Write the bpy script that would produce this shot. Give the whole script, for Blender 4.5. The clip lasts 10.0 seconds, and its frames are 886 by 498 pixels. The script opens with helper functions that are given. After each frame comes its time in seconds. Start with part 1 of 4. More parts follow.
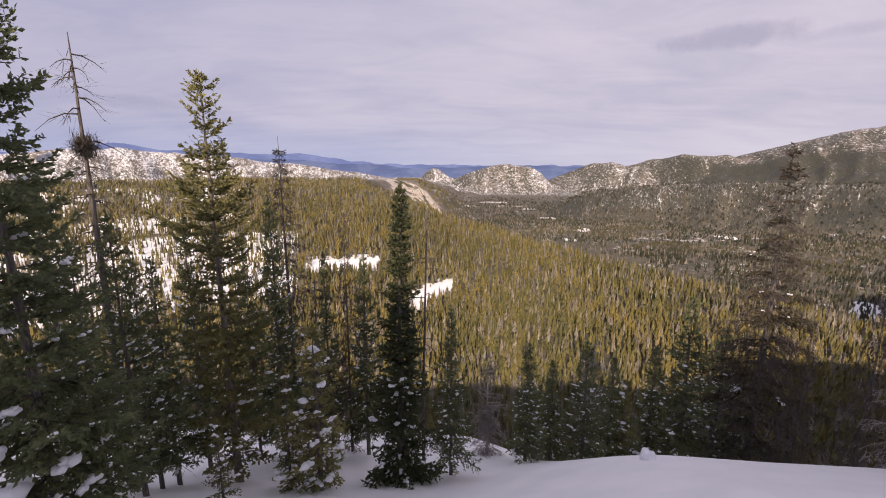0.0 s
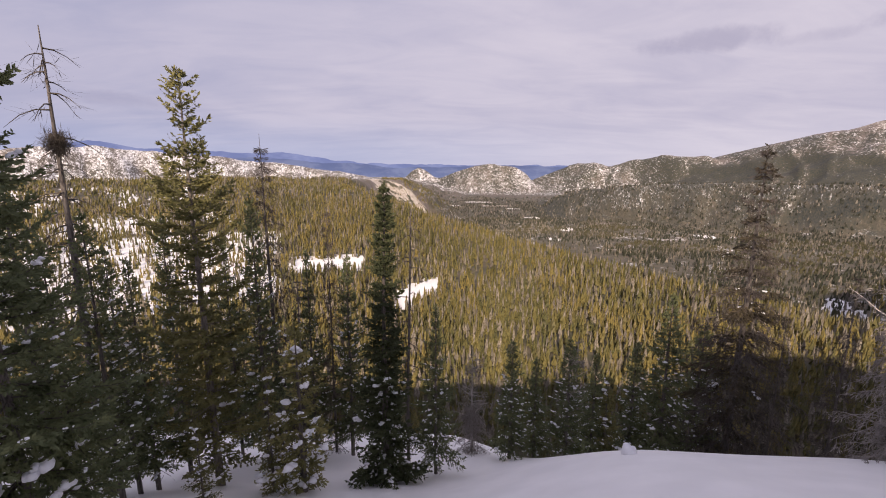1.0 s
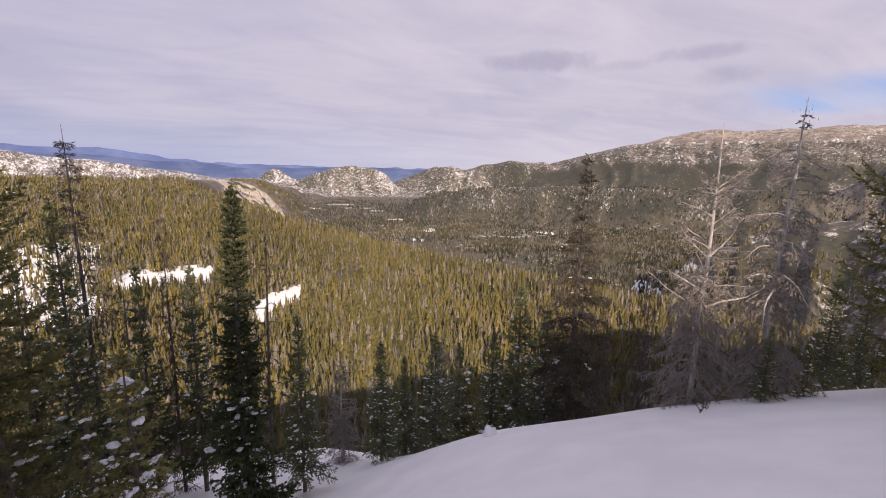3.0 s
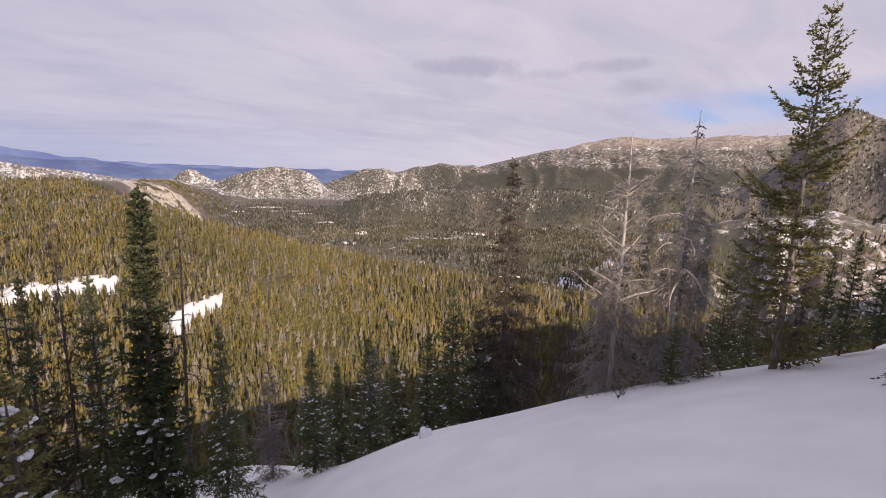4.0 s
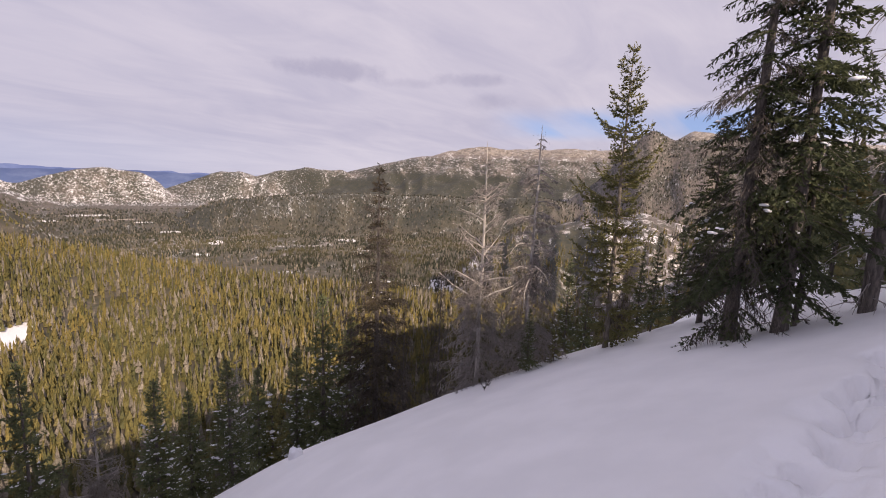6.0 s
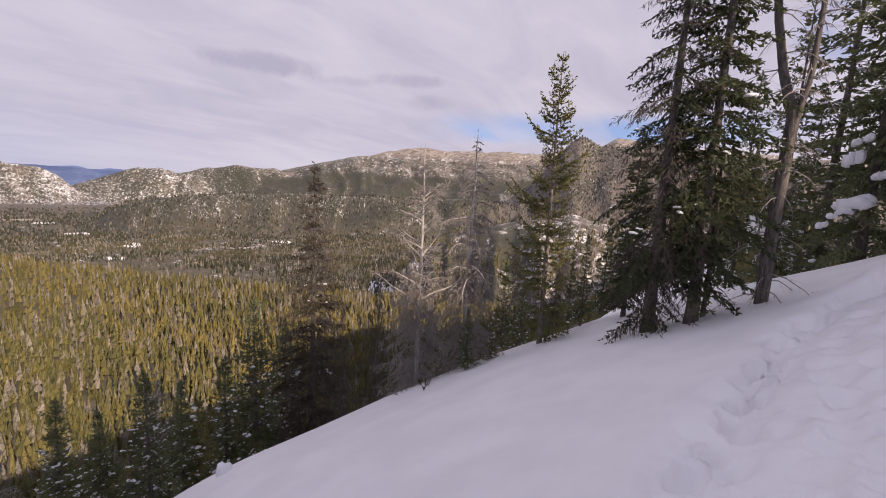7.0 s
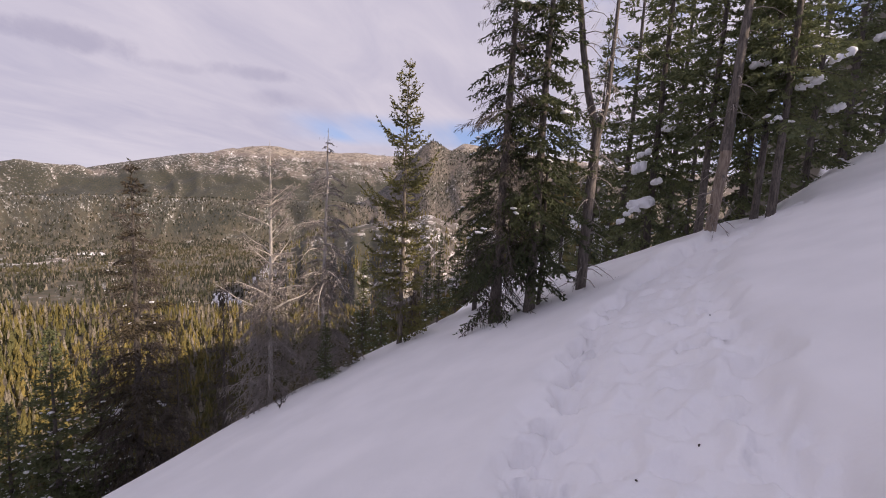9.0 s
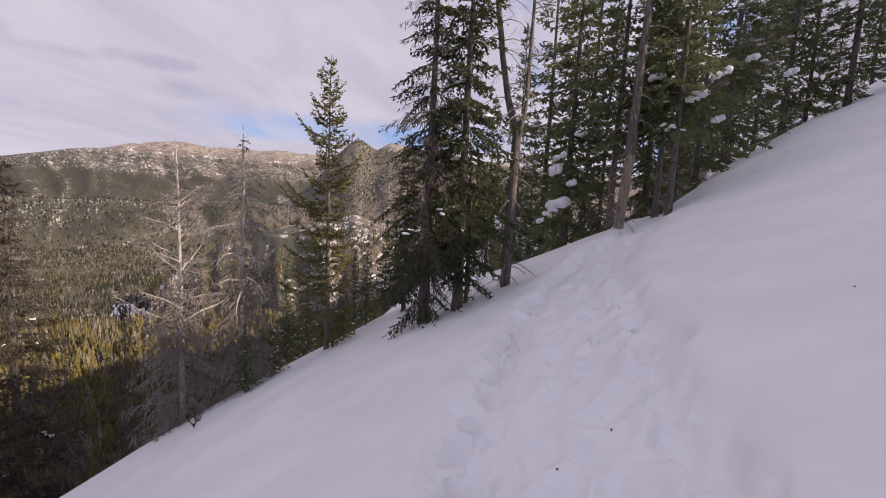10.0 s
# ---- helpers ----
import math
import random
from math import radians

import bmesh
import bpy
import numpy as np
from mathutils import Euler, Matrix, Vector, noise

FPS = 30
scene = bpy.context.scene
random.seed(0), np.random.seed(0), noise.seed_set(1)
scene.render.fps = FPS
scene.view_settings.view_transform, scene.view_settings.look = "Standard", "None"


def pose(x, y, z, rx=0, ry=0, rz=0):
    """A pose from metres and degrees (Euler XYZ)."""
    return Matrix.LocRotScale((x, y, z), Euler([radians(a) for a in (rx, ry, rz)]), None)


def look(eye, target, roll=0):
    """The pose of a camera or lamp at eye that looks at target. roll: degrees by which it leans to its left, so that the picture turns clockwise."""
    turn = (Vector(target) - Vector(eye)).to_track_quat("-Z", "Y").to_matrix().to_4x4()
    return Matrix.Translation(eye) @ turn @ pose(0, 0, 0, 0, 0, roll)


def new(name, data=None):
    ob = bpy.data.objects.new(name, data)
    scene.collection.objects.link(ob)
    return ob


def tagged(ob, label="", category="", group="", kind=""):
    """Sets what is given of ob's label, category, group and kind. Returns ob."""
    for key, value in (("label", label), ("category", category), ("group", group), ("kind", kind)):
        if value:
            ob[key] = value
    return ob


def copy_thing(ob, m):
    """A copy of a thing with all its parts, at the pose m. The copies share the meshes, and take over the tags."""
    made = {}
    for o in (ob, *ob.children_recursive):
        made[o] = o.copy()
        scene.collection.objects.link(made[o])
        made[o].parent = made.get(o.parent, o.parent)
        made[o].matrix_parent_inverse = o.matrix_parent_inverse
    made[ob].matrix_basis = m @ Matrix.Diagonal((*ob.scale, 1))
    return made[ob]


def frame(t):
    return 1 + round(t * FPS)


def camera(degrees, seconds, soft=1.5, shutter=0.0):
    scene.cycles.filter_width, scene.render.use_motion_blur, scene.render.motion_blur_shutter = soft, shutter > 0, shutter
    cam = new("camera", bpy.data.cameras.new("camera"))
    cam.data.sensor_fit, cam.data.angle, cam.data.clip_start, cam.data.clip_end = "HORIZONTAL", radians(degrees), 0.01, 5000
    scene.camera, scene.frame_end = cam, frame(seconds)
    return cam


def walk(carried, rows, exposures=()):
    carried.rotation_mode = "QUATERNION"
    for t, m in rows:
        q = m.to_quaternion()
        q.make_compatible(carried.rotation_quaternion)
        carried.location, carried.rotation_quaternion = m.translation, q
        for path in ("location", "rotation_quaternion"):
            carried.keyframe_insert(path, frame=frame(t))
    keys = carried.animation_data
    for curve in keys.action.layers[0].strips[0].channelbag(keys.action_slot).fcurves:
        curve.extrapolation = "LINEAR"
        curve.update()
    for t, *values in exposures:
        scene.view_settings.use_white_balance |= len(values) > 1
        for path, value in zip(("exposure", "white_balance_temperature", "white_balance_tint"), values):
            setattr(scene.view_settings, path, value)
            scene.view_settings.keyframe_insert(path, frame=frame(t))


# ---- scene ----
EYE = 1.65  # eye above the snow at the start
ROWS = [
    (0.0, 0.000, -0.000, -0.000, 79.10, 0.00, 0.00),
    (0.5, 0.012, -0.005, -0.007, 79.04, -0.10, -0.33),
    (1.0, 0.022, -0.010, -0.010, 79.06, -0.21, -2.00),
    (1.5, 0.031, -0.014, -0.009, 79.12, -0.87, -6.42),
    (2.0, 0.040, -0.019, -0.007, 79.23, -1.24, -11.78),
    (2.5, 0.052, -0.025, -0.004, 79.40, -1.10, -15.93),
    (4.0, 0.090, -0.050, 0.005, 80.06, -1.60, -29.07),
    (4.5, 0.107, -0.060, 0.001, 80.42, -1.69, -33.63),
    (5.0, 0.123, -0.069, 0.001, 80.75, -1.93, -38.05),
    (5.5, 0.138, -0.078, 0.003, 81.09, -2.08, -42.32),
    (7.0, 0.182, -0.108, 0.001, 81.84, -2.98, -54.31),
    (7.5, 0.198, -0.110, 0.003, 82.10, -3.37, -58.94),
    (8.0, 0.211, -0.123, 0.009, 82.44, -3.54, -63.65),
    (8.5, 0.228, -0.137, 0.018, 82.78, -3.40, -68.60),
    (9.0, 0.243, -0.148, 0.033, 83.02, -3.00, -73.24),
    (9.5, 0.254, -0.161, 0.049, 83.24, -2.70, -78.18),
    (10.0, 0.263, -0.167, 0.060, 83.49, -2.87, -82.90),
]
cam = camera(92.06, 10.0, 1.0)
walk(cam, [(t, pose(x, y, EYE + z, rx, ry, rz)) for t, x, y, z, rx, ry, rz in ROWS], [(0.0, 0.0, 6500, 16.0), (10.0, 0.0, 6500, 16.0)])

# ---- light: low winter sun behind the slope, thin high cloud ----
SUN_AZ, SUN_EL = 191.0, 29.0  # degrees clockwise from +y, and above the horizon
sun_dir = Vector((math.sin(radians(SUN_AZ)) * math.cos(radians(SUN_EL)), math.cos(radians(SUN_AZ)) * math.cos(radians(SUN_EL)), math.sin(radians(SUN_EL))))
sun = new("sun", bpy.data.lights.new("sun", "SUN"))
sun.data.energy, sun.data.angle, sun.data.color = 5.4, radians(0.6), (1.0, 0.83, 0.64)
sun.matrix_world = look(sun_dir * 100, (0, 0, 0))


class Nodes:
    """Short calls for building a node tree."""

    def __init__(self, tree):
        self.tree = tree
        tree.nodes.clear()

    def add(self, kind, inputs=None, **props):
        n = self.tree.nodes.new("ShaderNode" + kind)
        for k, v in props.items():
            setattr(n, k, v)
        for k, v in (inputs or {}).items():
            if isinstance(v, bpy.types.NodeSocket):
                self.tree.links.new(v, n.inputs[k])
            else:
                n.inputs[k].default_value = v
        return n

    def noise(self, vec, scale, detail=4.0, rough=0.55, dist=0.0):
        return self.add("TexNoise", {"Vector": vec, "Scale": scale, "Detail": detail, "Roughness": rough, "Distortion": dist}).outputs["Fac"]

    def ramp(self, fac, lo, hi, a=0.0, b=1.0):
        return self.add("MapRange", {"Value": fac, "From Min": lo, "From Max": hi, "To Min": a, "To Max": b}, interpolation_type="SMOOTHSTEP").outputs[0]

    def mix(self, fac, a, b):
        n = self.add("Mix", data_type="RGBA")
        for k, v in ((0, fac), (6, a), (7, b)):
            if isinstance(v, bpy.types.NodeSocket):
                self.tree.links.new(v, n.inputs[k])
            else:
                n.inputs[k].default_value = v if k == 0 else (*v, 1.0)
        return n.outputs[2]

    def math(self, op, a, b=0.0, c=0.0):
        return self.add("Math", {0: a, 1: b, 2: c}, operation=op).outputs[0]

    def stretch(self, vec, sx, sy, sz):
        return self.add("Mapping", {"Vector": vec, "Scale": (sx, sy, sz)}).outputs[0]


world = bpy.data.worlds.new("sky")
scene.world = world
world.use_nodes = True
w = Nodes(world.node_tree)
direction = w.add("TexCoord").outputs["Generated"]
sky = w.add("TexSky", sky_type="NISHITA", sun_disc=False, sun_elevation=radians(SUN_EL), sun_rotation=radians(SUN_AZ), altitude=3000.0, air_density=1.0, dust_density=0.6)
blue = w.mix(0.55, sky.outputs[0], (2.6, 3.7, 6.8))
clear = w.add("Background", {"Color": blue, "Strength": 0.12})
xyz = w.add("SeparateXYZ", {0: direction})
lift = w.math("ADD", w.math("MAXIMUM", xyz.outputs[2], 0.0), 0.16)
flat = w.add("CombineXYZ", {0: w.math("DIVIDE", xyz.outputs[0], lift), 1: w.math("DIVIDE", xyz.outputs[1], lift), 2: 0.0}).outputs[0]
bearing = w.math("MULTIPLY", w.math("ARCTAN2", xyz.outputs[0], xyz.outputs[1]), 57.2958)
height = w.math("MULTIPLY", w.math("ARCSINE", xyz.outputs[2]), 57.2958)
broad = w.noise(w.stretch(flat, 0.7, 1.0, 1.0), 0.55, 5.0, 0.55, 0.6)
fine = w.noise(w.stretch(flat, 0.7, 1.5, 1.0), 1.7, 6.0, 0.6, 0.8)
tone = w.math("MULTIPLY_ADD", fine, 0.45, w.math("MULTIPLY", broad, 0.75))
cool = w.mix(w.ramp(tone, 0.38, 0.78), (0.385, 0.395, 0.53), (0.53, 0.51, 0.61))
warm = w.mix(w.ramp(tone, 0.38, 0.78), (0.49, 0.47, 0.57), (0.66, 0.62, 0.68))
cloud_col = w.mix(w.ramp(bearing, -50.0, 45.0), cool, warm)
cloud_col = w.mix(w.ramp(height, 7.0, 0.5, 0.0, 0.55), cloud_col, w.mix(w.ramp(bearing, -20.0, 40.0), (0.36, 0.42, 0.62), (0.66, 0.63, 0.70)))
streaks = w.noise(w.stretch(flat, 0.25, 1.6, 1.0), 1.3, 4.0, 0.55, 0.3)
cloud_col = w.mix(w.ramp(streaks, 0.56, 0.72, 0.0, 0.16), cloud_col, (0.37, 0.37, 0.50))


def cloud_roll(col, az0, el0, wide, high, deep):
    """A flat dark roll of lower cloud about a bearing and a height, ragged at its rim."""
    dx = w.math("POWER", w.math("ABSOLUTE", w.math("DIVIDE", w.math("SUBTRACT", bearing, az0), wide)), 2.0)
    dy = w.math("POWER", w.math("ABSOLUTE", w.math("DIVIDE", w.math("SUBTRACT", height, el0), high)), 2.0)
    d = w.math("ADD", w.math("ADD", dx, dy), w.math("MULTIPLY", w.math("SUBTRACT", w.noise(direction, 13.0, 6.0, 0.65), 0.5), 5.5))
    return w.mix(w.ramp(d, 2.2, -0.3, 0.0, deep), col, (0.335, 0.32, 0.43))


for roll in ((32.5, 13.2, 5.5, 1.0, 0.55), (49.7, 13.0, 4.2, 0.7, 0.45), (41.0, 12.3, 3.0, 0.5, 0.3), (52.0, 10.6, 2.4, 0.9, 0.38), (-34.0, 6.7, 4.0, 0.6, 0.3)):
    cloud_col = cloud_roll(cloud_col, *roll)
clouds = w.add("Background", {"Color": cloud_col, "Strength": 1.06})
gap = w.math("MULTIPLY", w.math("MULTIPLY", w.ramp(bearing, 50.0, 62.0), w.ramp(bearing, 100.0, 84.0)), w.math("MULTIPLY", w.ramp(height, 5.6, 7.0), w.ramp(height, 10.5, 8.0)))
gap = w.math("MULTIPLY", gap, w.ramp(streaks, 0.35, 0.55, 1.0, 0.45))
rifts = w.math("MULTIPLY", w.ramp(bearing, 80.0, 105.0), w.ramp(w.noise(w.stretch(direction, 3.0, 3.0, 5.0), 1.4, 3.0), 0.50, 0.62, 0.0, 0.8))
cover = w.math("SUBTRACT", 0.97, w.math("MAXIMUM", w.math("MULTIPLY", gap, 0.9), rifts))
out = w.add("MixShader", {0: cover, 1: clear.outputs[0], 2: clouds.outputs[0]})
w.tree.links.new(out.outputs[0], w.add("OutputWorld").inputs[0])


# ---- materials ----
def material(name):
    m = bpy.data.materials.new(name)
    m.use_nodes = True
    n = Nodes(m.node_tree)
    return m, n


def finish(n, color, rough=0.7, bump=None, strength=0.3, distance=0.02, **extra):
    ins = {"Base Color": color if isinstance(color, bpy.types.NodeSocket) else (*color, 1.0), "Roughness": rough}
    ins.update(extra)
    if bump is not None:
        ins["Normal"] = n.add("Bump", {"Height": bump, "Strength": strength, "Distance": distance}).outputs[0]
    b = n.add("BsdfPrincipled", ins)
    n.tree.links.new(b.outputs[0], n.add("OutputMaterial").inputs[0])


def snow_material():
    m, n = material("snow")
    p = n.add("TexCoord").outputs["Object"]
    soft, grain = n.noise(p, 1.3, 4.0), n.noise(p, 45.0, 3.0)
    col = n.mix(n.ramp(soft, 0.3, 0.75), (0.80, 0.80, 0.83), (0.90, 0.90, 0.92))
    finish(n, col, 0.65, n.math("MULTIPLY_ADD", grain, 0.15, soft), 0.25, 0.03)
    return m


def needle_material(name, dark, light, through_=0.3):
    m, n = material(name)
    p = n.add("TexCoord").outputs["Object"]
    rnd = n.add("ObjectInfo").outputs["Random"]
    isl = n.add("NewGeometry").outputs["Random Per Island"]
    col = n.mix(n.ramp(n.noise(p, 1.6, 3.0), 0.32, 0.68), dark, light)
    col = n.mix(n.math("MULTIPLY", isl, 0.30), col, tuple(0.6 * a for a in dark))
    col = n.mix(n.math("MULTIPLY", rnd, 0.35), col, (0.075, 0.085, 0.040))
    b = n.add("BsdfPrincipled", {"Base Color": col, "Roughness": 0.7, "Specular IOR Level": 0.15})
    thin = n.add("BsdfTranslucent", {"Color": col})
    both = n.add("MixShader", {0: through_, 1: b.outputs[0], 2: thin.outputs[0]})
    n.tree.links.new(both.outputs[0], n.add("OutputMaterial").inputs[0])
    return m


def bark_material(name, dark, light, scale=9.0):
    m, n = material(name)
    p = n.add("TexCoord").outputs["Object"]
    rnd = n.add("ObjectInfo").outputs["Random"]
    furrow = n.noise(n.stretch(p, 1.0, 1.0, 0.18), scale * 2.5, 5.0, 0.65, 0.5)
    patch = n.noise(p, scale * 0.25, 3.0)
    col = n.mix(n.ramp(furrow, 0.35, 0.65), dark, light)
    col = n.mix(n.ramp(patch, 0.45, 0.7, 0.0, 0.5), col, tuple(0.7 * a + 0.03 for a in light))
    col = n.mix(n.math("MULTIPLY", rnd, 0.3), col, dark)
    finish(n, col, 0.85, furrow, 0.8, 0.03)
    return m


def forest_material():
    m, n = material("far_forest_needles")
    geo = n.add("NewGeometry")
    isl = geo.outputs["Random Per Island"]
    pos = geo.outputs["Position"]
    stand = n.noise(pos, 0.011, 3.0)
    green = n.mix(n.ramp(stand, 0.36, 0.62), (0.180, 0.150, 0.040), (0.265, 0.200, 0.052))
    green = n.mix(n.math("MULTIPLY", n.math("POWER", isl, 1.2), 0.75), green, (0.050, 0.062, 0.020))
    away = n.add("VectorMath", {0: pos}, operation="LENGTH").outputs["Value"]
    # valley stands: sunlit and cloud-shaded bands put into the needle colour, by height
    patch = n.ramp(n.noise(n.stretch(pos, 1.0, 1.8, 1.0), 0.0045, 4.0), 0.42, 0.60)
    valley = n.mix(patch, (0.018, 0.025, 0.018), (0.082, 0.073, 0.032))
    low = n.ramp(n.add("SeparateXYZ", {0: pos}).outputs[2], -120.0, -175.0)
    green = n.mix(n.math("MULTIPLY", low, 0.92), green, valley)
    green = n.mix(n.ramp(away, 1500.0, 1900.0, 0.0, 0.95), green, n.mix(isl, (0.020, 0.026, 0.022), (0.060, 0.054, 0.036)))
    dead = n.mix(n.math("FRACT", n.math("MULTIPLY", isl, 37.0)), (0.17, 0.145, 0.115), (0.32, 0.275, 0.22))
    col = n.mix(n.ramp(n.math("FRACT", n.math("MULTIPLY", isl, 91.0)), 0.72, 0.80), green, dead)
    # dark speckle paints the shaded gaps between boughs
    twigs = n.ramp(n.noise(n.stretch(pos, 1.0, 1.0, 1.6), 1.5, 4.0, 0.7), 0.42, 0.60, 0.0, 0.55)
    col = n.mix(twigs, col, (0.030, 0.034, 0.016))
    finish(n, col, 0.75, n.noise(pos, 2.5, 3.0), 0.8, 0.3)
    return m


def ground_material():
    m, n = material("mountain_ground")
    pos = n.add("NewGeometry").outputs["Position"]

    def layer(name):
        return n.add("Attribute", attribute_name=name).outputs["Fac"]

    snowy, rocky, wood, packed = layer("snowy"), layer("rocky"), layer("wood"), layer("packed")
    soft, grain, crust = n.noise(pos, 0.9, 4.0), n.noise(pos, 30.0, 3.0), n.noise(pos, 6.0, 4.0)
    snow = n.mix(n.ramp(soft, 0.3, 0.75), (0.84, 0.83, 0.825), (0.92, 0.905, 0.90))
    snow = n.mix(n.math("MULTIPLY", packed, n.ramp(crust, 0.35, 0.65, 0.15, 0.75)), snow, (0.89, 0.88, 0.89))
    axes = n.add("SeparateXYZ", {0: pos})
    away = n.add("VectorMath", {0: pos}, operation="LENGTH").outputs["Value"]
    # hillsides: cover follows bearing and height, so that it runs up and down the slopes
    hill = n.add("CombineXYZ", {0: n.math("MULTIPLY", n.math("ARCTAN2", axes.outputs[0], axes.outputs[1]), 6200.0), 1: n.math("MULTIPLY", axes.outputs[2], 1.9), 2: n.math("MULTIPLY", away, 0.3)}).outputs[0]
    far = n.math("GREATER_THAN", away, 1750.0)
    place_ = n.add("Mix", {0: far, 4: pos, 5: hill}, data_type="VECTOR").outputs[1]
    big, mid, small = n.noise(place_, 0.006, 5.0, 0.6), n.noise(place_, 0.026, 6.0, 0.72), n.noise(place_, 0.075, 5.0, 0.7)
    earth = n.mix(n.ramp(mid, 0.3, 0.7), (0.066, 0.057, 0.039), (0.150, 0.122, 0.082))
    earth = n.mix(n.ramp(small, 0.45, 0.62), earth, (0.055, 0.055, 0.028))
    stone = n.mix(n.ramp(small, 0.3, 0.7), (0.105, 0.088, 0.078), (0.250, 0.210, 0.180))
    trees = n.mix(n.ramp(n.noise(place_, 0.09, 3.0), 0.3, 0.7), (0.022, 0.028, 0.024), (0.074, 0.068, 0.042))
    base = n.mix(n.math("MINIMUM", rocky, 1.0), earth, stone)
    patchy = n.math("MULTIPLY_ADD", mid, 0.5, n.math("MULTIPLY_ADD", small, 0.5, n.math("MULTIPLY", big, 0.35)))
    white = n.ramp(n.math("ADD", patchy, snowy), 1.07, 1.21)
    base = n.mix(white, base, snow)
    # single trees and stands, down to the size of one crown
    dots = n.math("ADD", n.math("MULTIPLY_ADD", n.noise(place_, 0.045, 6.0, 0.85), 0.9, n.math("MULTIPLY", big, 0.30)), wood)
    base = n.mix(n.ramp(dots, 0.99, 1.07), base, trees)
    gully = n.noise(n.stretch(pos, 1.0, 1.0, 0.5), 0.03, 5.0, 0.7)
    sand = n.mix(n.ramp(small, 0.35, 0.65), (0.40, 0.33, 0.25), (0.66, 0.60, 0.52))
    sand = n.mix(n.ramp(gully, 0.50, 0.58), sand, (0.075, 0.070, 0.036))
    base = n.mix(n.ramp(rocky, 1.15, 1.45), base, sand)
    col = n.mix(n.ramp(snowy, 1.2, 1.4), base, snow)
    bump = n.math("MULTIPLY_ADD", grain, 0.10, n.math("MULTIPLY", crust, n.math("MULTIPLY_ADD", packed, 0.9, 0.10)))
    finish(n, col, 0.75, bump, 0.35, 0.06)
    return m


SNOW = snow_material()
GREEN = needle_material("spruce_needles", (0.140, 0.166, 0.090), (0.245, 0.262, 0.125))
# yellowish green, brightened so the colour carries sunlight on the tall spruces
LIT_OLIVE = needle_material("lit_olive_needles", (0.170, 0.165, 0.068), (0.335, 0.300, 0.118), 0.15)
# own dark green of the slim fir; on the hanging spruces also painted shade
DARK = needle_material("dark_fir_needles", (0.062, 0.076, 0.042), (0.115, 0.128, 0.062))
BROWN = needle_material("sparse_brown_needles", (0.062, 0.050, 0.036), (0.130, 0.102, 0.068))
BARK = bark_material("spruce_bark", (0.066, 0.056, 0.049), (0.185, 0.158, 0.138))
DEAD = bark_material("grey_dead_wood", (0.34, 0.31, 0.285), (0.62, 0.57, 0.52))
# lighter copy of the spruce bark, with sunlight put into its colour
LIT_BARK = bark_material("sunlit_spruce_bark", (0.105, 0.088, 0.072), (0.27, 0.23, 0.19))
STRIPPED = bark_material("stripped_wood", (0.17, 0.13, 0.10), (0.37, 0.30, 0.24))
DRY_TWIG = bark_material("grey_brown_twigs", (0.25, 0.222, 0.205), (0.47, 0.42, 0.385))
TWIG = bark_material("twig_bark", (0.055, 0.045, 0.038), (0.135, 0.110, 0.090))
FOREST = forest_material()
GROUND = ground_material()


# ---- mesh helpers ----
def mesh_object(name, verts, faces, mat, parent=None, label="", smooth=True):
    """One mesh object from arrays: faces all triangles or all quads, or a list of such arrays."""
    me = bpy.data.meshes.new(name)
    groups = [np.asarray(f, dtype=np.int64) for f in (faces if isinstance(faces, list) else [faces]) if len(f)]
    loops = np.concatenate([f.ravel() for f in groups])
    sizes = np.concatenate([np.full(len(f), f.shape[1]) for f in groups])
    me.vertices.add(len(verts))
    me.vertices.foreach_set("co", np.asarray(verts, dtype=np.float32).ravel())
    me.loops.add(len(loops))
    me.loops.foreach_set("vertex_index", loops.astype(np.int32))
    me.polygons.add(len(sizes))
    me.polygons.foreach_set("loop_start", np.concatenate([[0], np.cumsum(sizes)[:-1]]).astype(np.int32))
    me.polygons.foreach_set("use_smooth", np.full(len(sizes), smooth))
    me.update(calc_edges=True)
    me.materials.append(mat)
    ob = new(name, me)
    if parent is not None:
        ob.parent = parent
    if label:
        tagged(ob, label)
    return ob


def join(parts):
    """Joins (verts, faces) pairs."""
    vs, fs, k = [], [], 0
    for v, f in parts:
        if len(v):
            vs.append(v)
            fs.append(np.asarray(f) + k)
            k += len(v)
    return np.concatenate(vs), np.concatenate(fs)


def tubes(lines, radii, sides=5):
    """Tapered tubes along many lines at once: lines (n, k, 3), radii (n, k)."""
    lines, radii = np.asarray(lines, float), np.asarray(radii, float)
    n, k, _ = lines.shape
    along = np.gradient(lines, axis=1)
    along /= np.linalg.norm(along, axis=2, keepdims=True) + 1e-9
    ref = np.where(np.abs(along[..., 2:3]) > 0.8, np.array([1.0, 0, 0]), np.array([0, 0, 1.0]))
    a = np.cross(along, ref)
    a /= np.linalg.norm(a, axis=2, keepdims=True) + 1e-9
    b = np.cross(along, a)
    th = np.arange(sides) * 2 * np.pi / sides
    ring = a[:, :, None] * np.cos(th)[:, None] + b[:, :, None] * np.sin(th)[:, None]
    v = (lines[:, :, None] + ring * radii[:, :, None, None]).reshape(-1, 3)
    i = np.arange(n)[:, None, None] * k * sides
    j = np.arange(k - 1)[None, :, None] * sides
    s = np.arange(sides)[None, None, :]
    s2 = (s + 1) % sides
    f = np.stack([i + j + s, i + j + s2, i + j + sides + s2, i + j + sides + s], -1).reshape(-1, 4)
    return v, f


